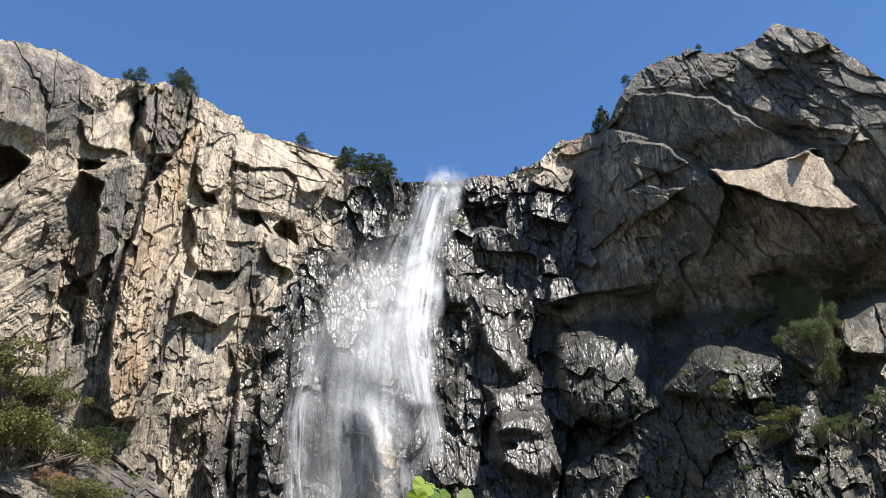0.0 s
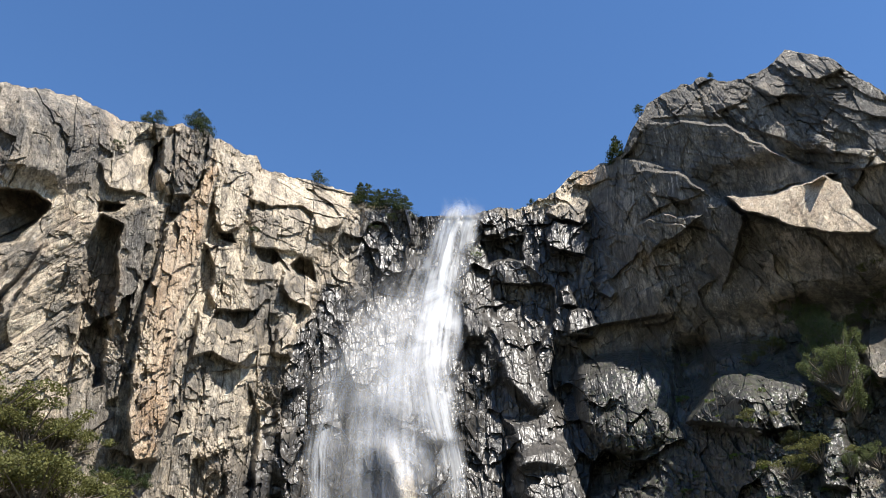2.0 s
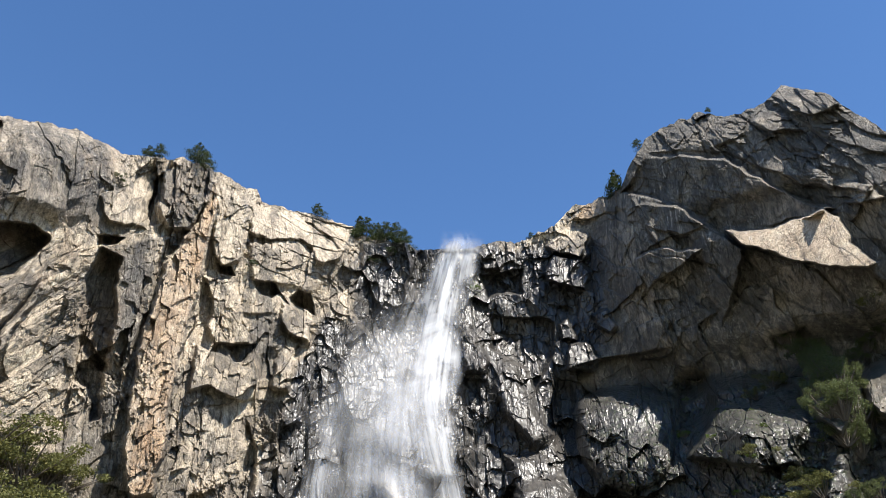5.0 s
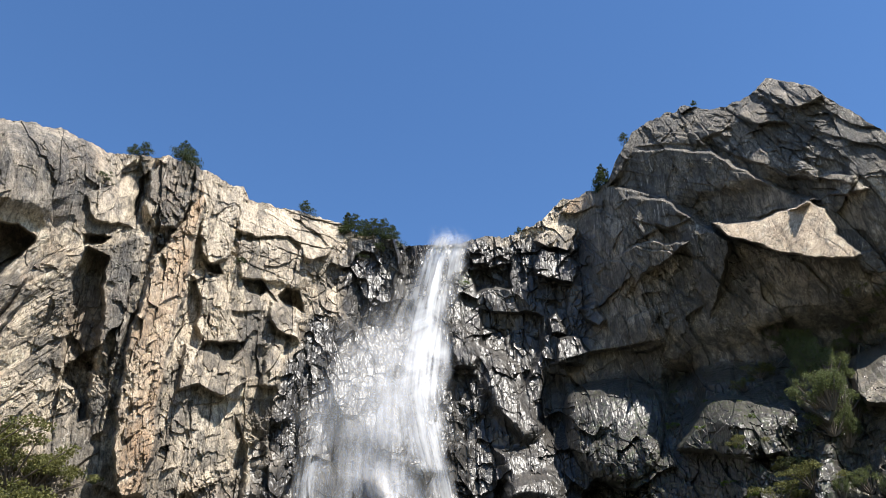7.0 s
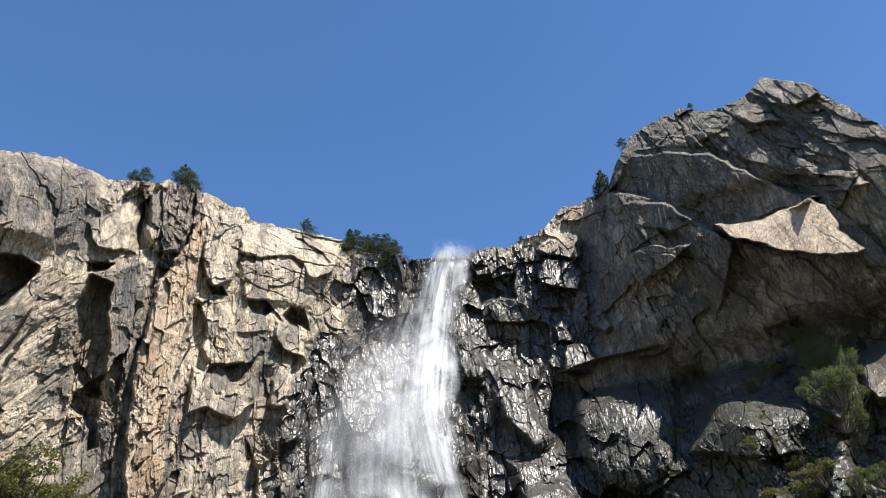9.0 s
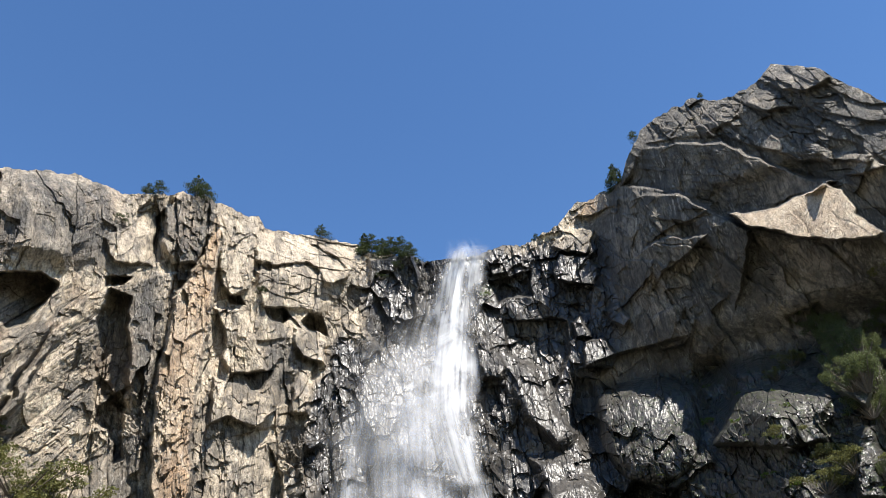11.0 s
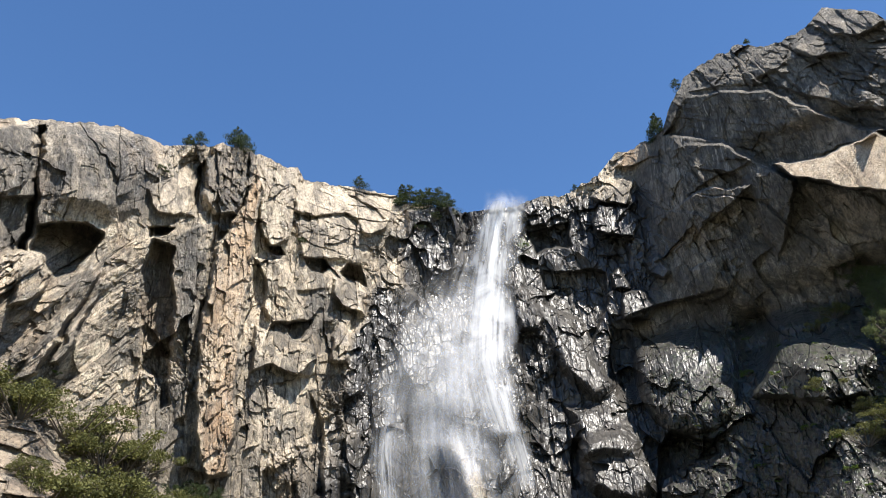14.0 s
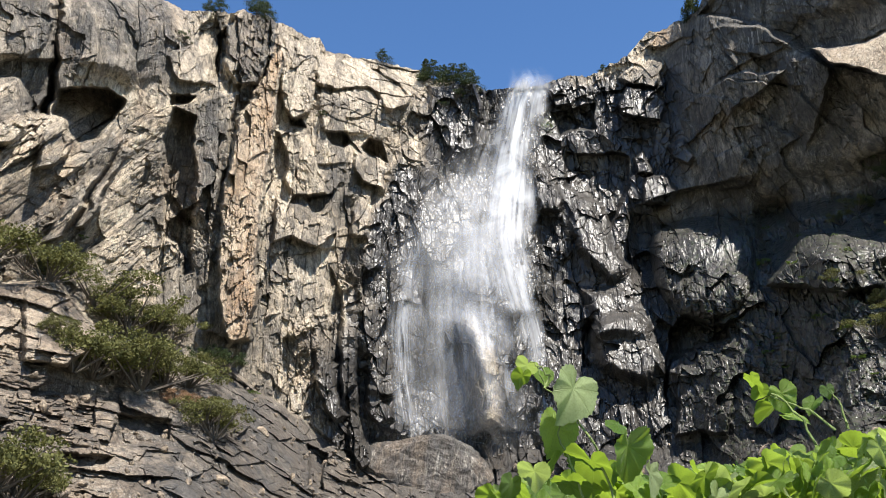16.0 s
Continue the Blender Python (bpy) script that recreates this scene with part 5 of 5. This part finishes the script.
for line in shoots:
    d = 1.9 if line[0][0] < 25 else 2.7
    pts = [toward(a, s, d) for a, s in line]
    fine = []
    for p, q in zip(pts, pts[1:]):
        fine += [p.lerp(q, k / 3) + Vector([vrnd.uniform(-0.004, 0.004) for _ in range(3)]) for k in range(3)]
    cane("cane", fine + [pts[-1]], 0.0016 * d, 0.0007 * d, vine_for(line[-1][0]), STALK)
cane("cane", [Vector((0.62, 1.82, -0.02)), Vector((0.65, 1.79, 0.8)), Vector((0.60, 1.81, 1.3)), toward(18.2, 0.02, 1.9)], 0.008, 0.004, vine, BARK)
for i in range(9):
    a = 12 + 3.4 * i + vrnd.uniform(-1, 1)
    d = vrnd.uniform(2.2, 2.7)
    foot = toward(a, 0, d)
    cane("cane", [Vector((foot.x, foot.y, -0.02)), Vector((foot.x + vrnd.uniform(-0.1, 0.1), foot.y, 0.6)), Vector((foot.x, foot.y + 0.1, 1.1)), toward(a + vrnd.uniform(-2, 2), 0.06, d)], 0.014, 0.005, vine_for(a), BARK)
hero = [(15.6, 0.185, 0.074), (14.3, 0.143, 0.062), (19.0, 0.115, 0.074), (16.6, 0.097, 0.077), (12.5, 0.222, 0.035), (13.6, 0.212, 0.031), (12.1, 0.210, 0.029), (18.5, 0.147, 0.035),
        (15.1, 0.077, 0.054), (12.7, 0.093, 0.046), (11.1, 0.081, 0.035), (14.2, 0.103, 0.046), (20.3, 0.088, 0.046), (17.4, 0.070, 0.046), (27.4, 0.189, 0.042), (27.8, 0.180, 0.037),
        (29.1, 0.172, 0.061), (28.5, 0.158, 0.066), (31.8, 0.177, 0.026), (30.9, 0.162, 0.039), (29.4, 0.148, 0.050), (27.4, 0.197, 0.029)]


def facing(at, spread, up):
    """An upper side turned to the viewpoint and the sky, or up and away so that light falls through the blade."""
    if vrnd.random() < 0.42:
        return Vector((vrnd.gauss(0.3, spread), vrnd.gauss(0.45, 0.5 * spread), 1.0))
    back = (EYE - at).normalized()
    return back + Vector((vrnd.gauss(0.25, spread), vrnd.gauss(0, spread), up + vrnd.gauss(0, spread)))


for a, s, size in hero:
    d = (1.9 if a < 22 else 2.7) + vrnd.uniform(-0.06, 0.06)
    at = toward(a, s + 0.3 * size / d, d)
    add_leaf(vine_for(a), at, size, facing(at, 0.45, 0.3), (vrnd.uniform(-0.7, 0.7), 0.1, -1))
TOP = np.array([(6, 0.06), (8, 0.075), (10, 0.082), (14, 0.085), (18, 0.10), (20, 0.085), (23, 0.094), (26, 0.098), (29, 0.112), (32, 0.115), (35, 0.125), (45, 0.13), (60, 0.12)])
for i in range(1120):
    a = vrnd.uniform(9.5, 42)
    hi = float(np.interp(a, TOP[:, 0], TOP[:, 1]))
    dep = vrnd.random()
    s = hi - 0.002 - 0.17 * vrnd.random() ** 1.5
    at = toward(a, s, 2.2 + 1.1 * dep)
    add_leaf(vine_for(a), at, vrnd.uniform(0.036, 0.068), facing(at, 1.0, 0.6), (vrnd.uniform(-1, 1), vrnd.uniform(-0.5, 0.2), vrnd.uniform(-1.4, 0.1)))


# ---- boulders, twigs and near bushes ----
def boulder_mesh(name, size, seed, detail=4, warm=0.35, stain_shade=0.35, tone=0.5):
    """A broken boulder: flat faces cut off a rough ball."""
    rnd = random.Random(seed)
    bm = bmesh.new()
    bmesh.ops.create_icosphere(bm, subdivisions=detail, radius=1.0)
    cuts = [(Vector([rnd.gauss(0, 1) for _ in range(3)]).normalized(), rnd.uniform(0.55, 0.9)) for _ in range(16)]
    for v in bm.verts:
        for n, d in cuts:
            k = v.co.dot(n) - d
            if k > 0:
                v.co -= n * k * 0.92
        v.co += v.co.normalized() * (0.07 * noise.fractal(v.co * 2.2 + Vector((seed, 0, 0)), 0.6, 2.0, 5) if detail > 2 else 0)
        v.co = Vector((v.co.x * size[0], v.co.y * size[1], v.co.z * size[2]))
    me = bpy.data.meshes.new(name)
    bm.to_mesh(me)
    bm.free()
    for key, val in (("wet", 0.0), ("warm", warm), ("stain_shade", stain_shade), ("moss", 0.0), ("tone", tone), ("crack", 0.0)):
        at = me.attributes.new(key, "FLOAT", "POINT")
        at.data.foreach_set("value", np.full(len(me.vertices), val, np.float32))
    me.materials.append(ROCK)
    return me


big = new("boulder", boulder_mesh("boulder", (31, 17, 17), 3, 5, 0.5, 1.0, 0.1))
big.matrix_basis = Matrix.Translation(on_wall(5.3, 0.095, 4.0)) @ Matrix.Rotation(radians(-6), 4, "Z") @ Matrix.Rotation(radians(9), 4, "Y")
tagged(big, "broad brown boulder at the foot of the waterfall", "boulder")

stones = [boulder_mesh("rock", (1.0, 0.8, 0.65), s, 2) for s in range(20, 26)]
srnd = random.Random(9)
for owner, lo, hi, n in (("wall_west", -26.0, 2.5, 170), ("wall_middle", 3.5, 23.5, 60), ("wall_east", 24.5, 44.0, 70)):
    for i in range(n):
        a = srnd.uniform(lo, hi)
        f = float(np.interp(a, FOOT[:, 0], FOOT[:, 1]))
        s = f * srnd.uniform(0.25, 1.02)
        ob = new("rock", srnd.choice(stones))
        ob.parent = bpy.data.objects[owner]
        z = srnd.uniform(0.5, 1.7) * (1.8 if srnd.random() < 0.12 else 1.0)
        ob.matrix_basis = Matrix.Translation(on_wall(a, s, 0.3)) @ Euler([srnd.uniform(0, 6) for _ in range(3)]).to_matrix().to_4x4() @ Matrix.Scale(z, 4)

# moss and fern tufts in the cracks of the wet wall
for i in range(26):
    a, s = srnd.uniform(25.0, 39.5), srnd.uniform(0.17, 0.385)
    put(BUSHES[2], a, s, srnd.uniform(0.35, 0.8), "tufts on the wet wall", i + 200, 0.3, 0.3)

twig = new("bare_shrub")
tagged(twig, "leafless grey twigs beside the boulder", "shrub")
bm = bmesh.new()
for i in range(26):
    x, y = srnd.uniform(-3.5, 3.5), srnd.uniform(-2, 2)
    top = Vector((x * 1.4 + srnd.uniform(-1, 1), y, srnd.uniform(5, 10)))
    limb(bm, (x * 0.4, y * 0.4, -0.5), top, 0.11, 0.03, 4)
    for j in range(3):
        p = Vector((x * 0.4, y * 0.4, 0)).lerp(top, srnd.uniform(0.4, 0.9))
        limb(bm, p, p + Vector((srnd.uniform(-1.6, 1.6), srnd.uniform(-1, 1), srnd.uniform(0.6, 2))), 0.05, 0.02, 4)
part("twig", bm, BARK, twig)
twig.matrix_basis = Matrix.Translation(on_wall(10.2, 0.105, 6.0))

for i, (a, d, w, h, seed) in enumerate(((8.3, 3.3, 0.55, 1.92, 81), (34.9, 3.4, 0.6, 2.22, 82), (8.9, 3.6, 0.4, 1.95, 83), (37.6, 3.5, 0.9, 2.30, 84))):
    near = shrub(seed, w, h, FERN, "leafy bright green bush beside the vine", count=900, leaf=0.025)
    g = toward(a, 0, d)
    near.matrix_basis = Matrix.Translation((g.x, g.y, 0.0))
    tagged(near, group="bushes beside the viewpoint")
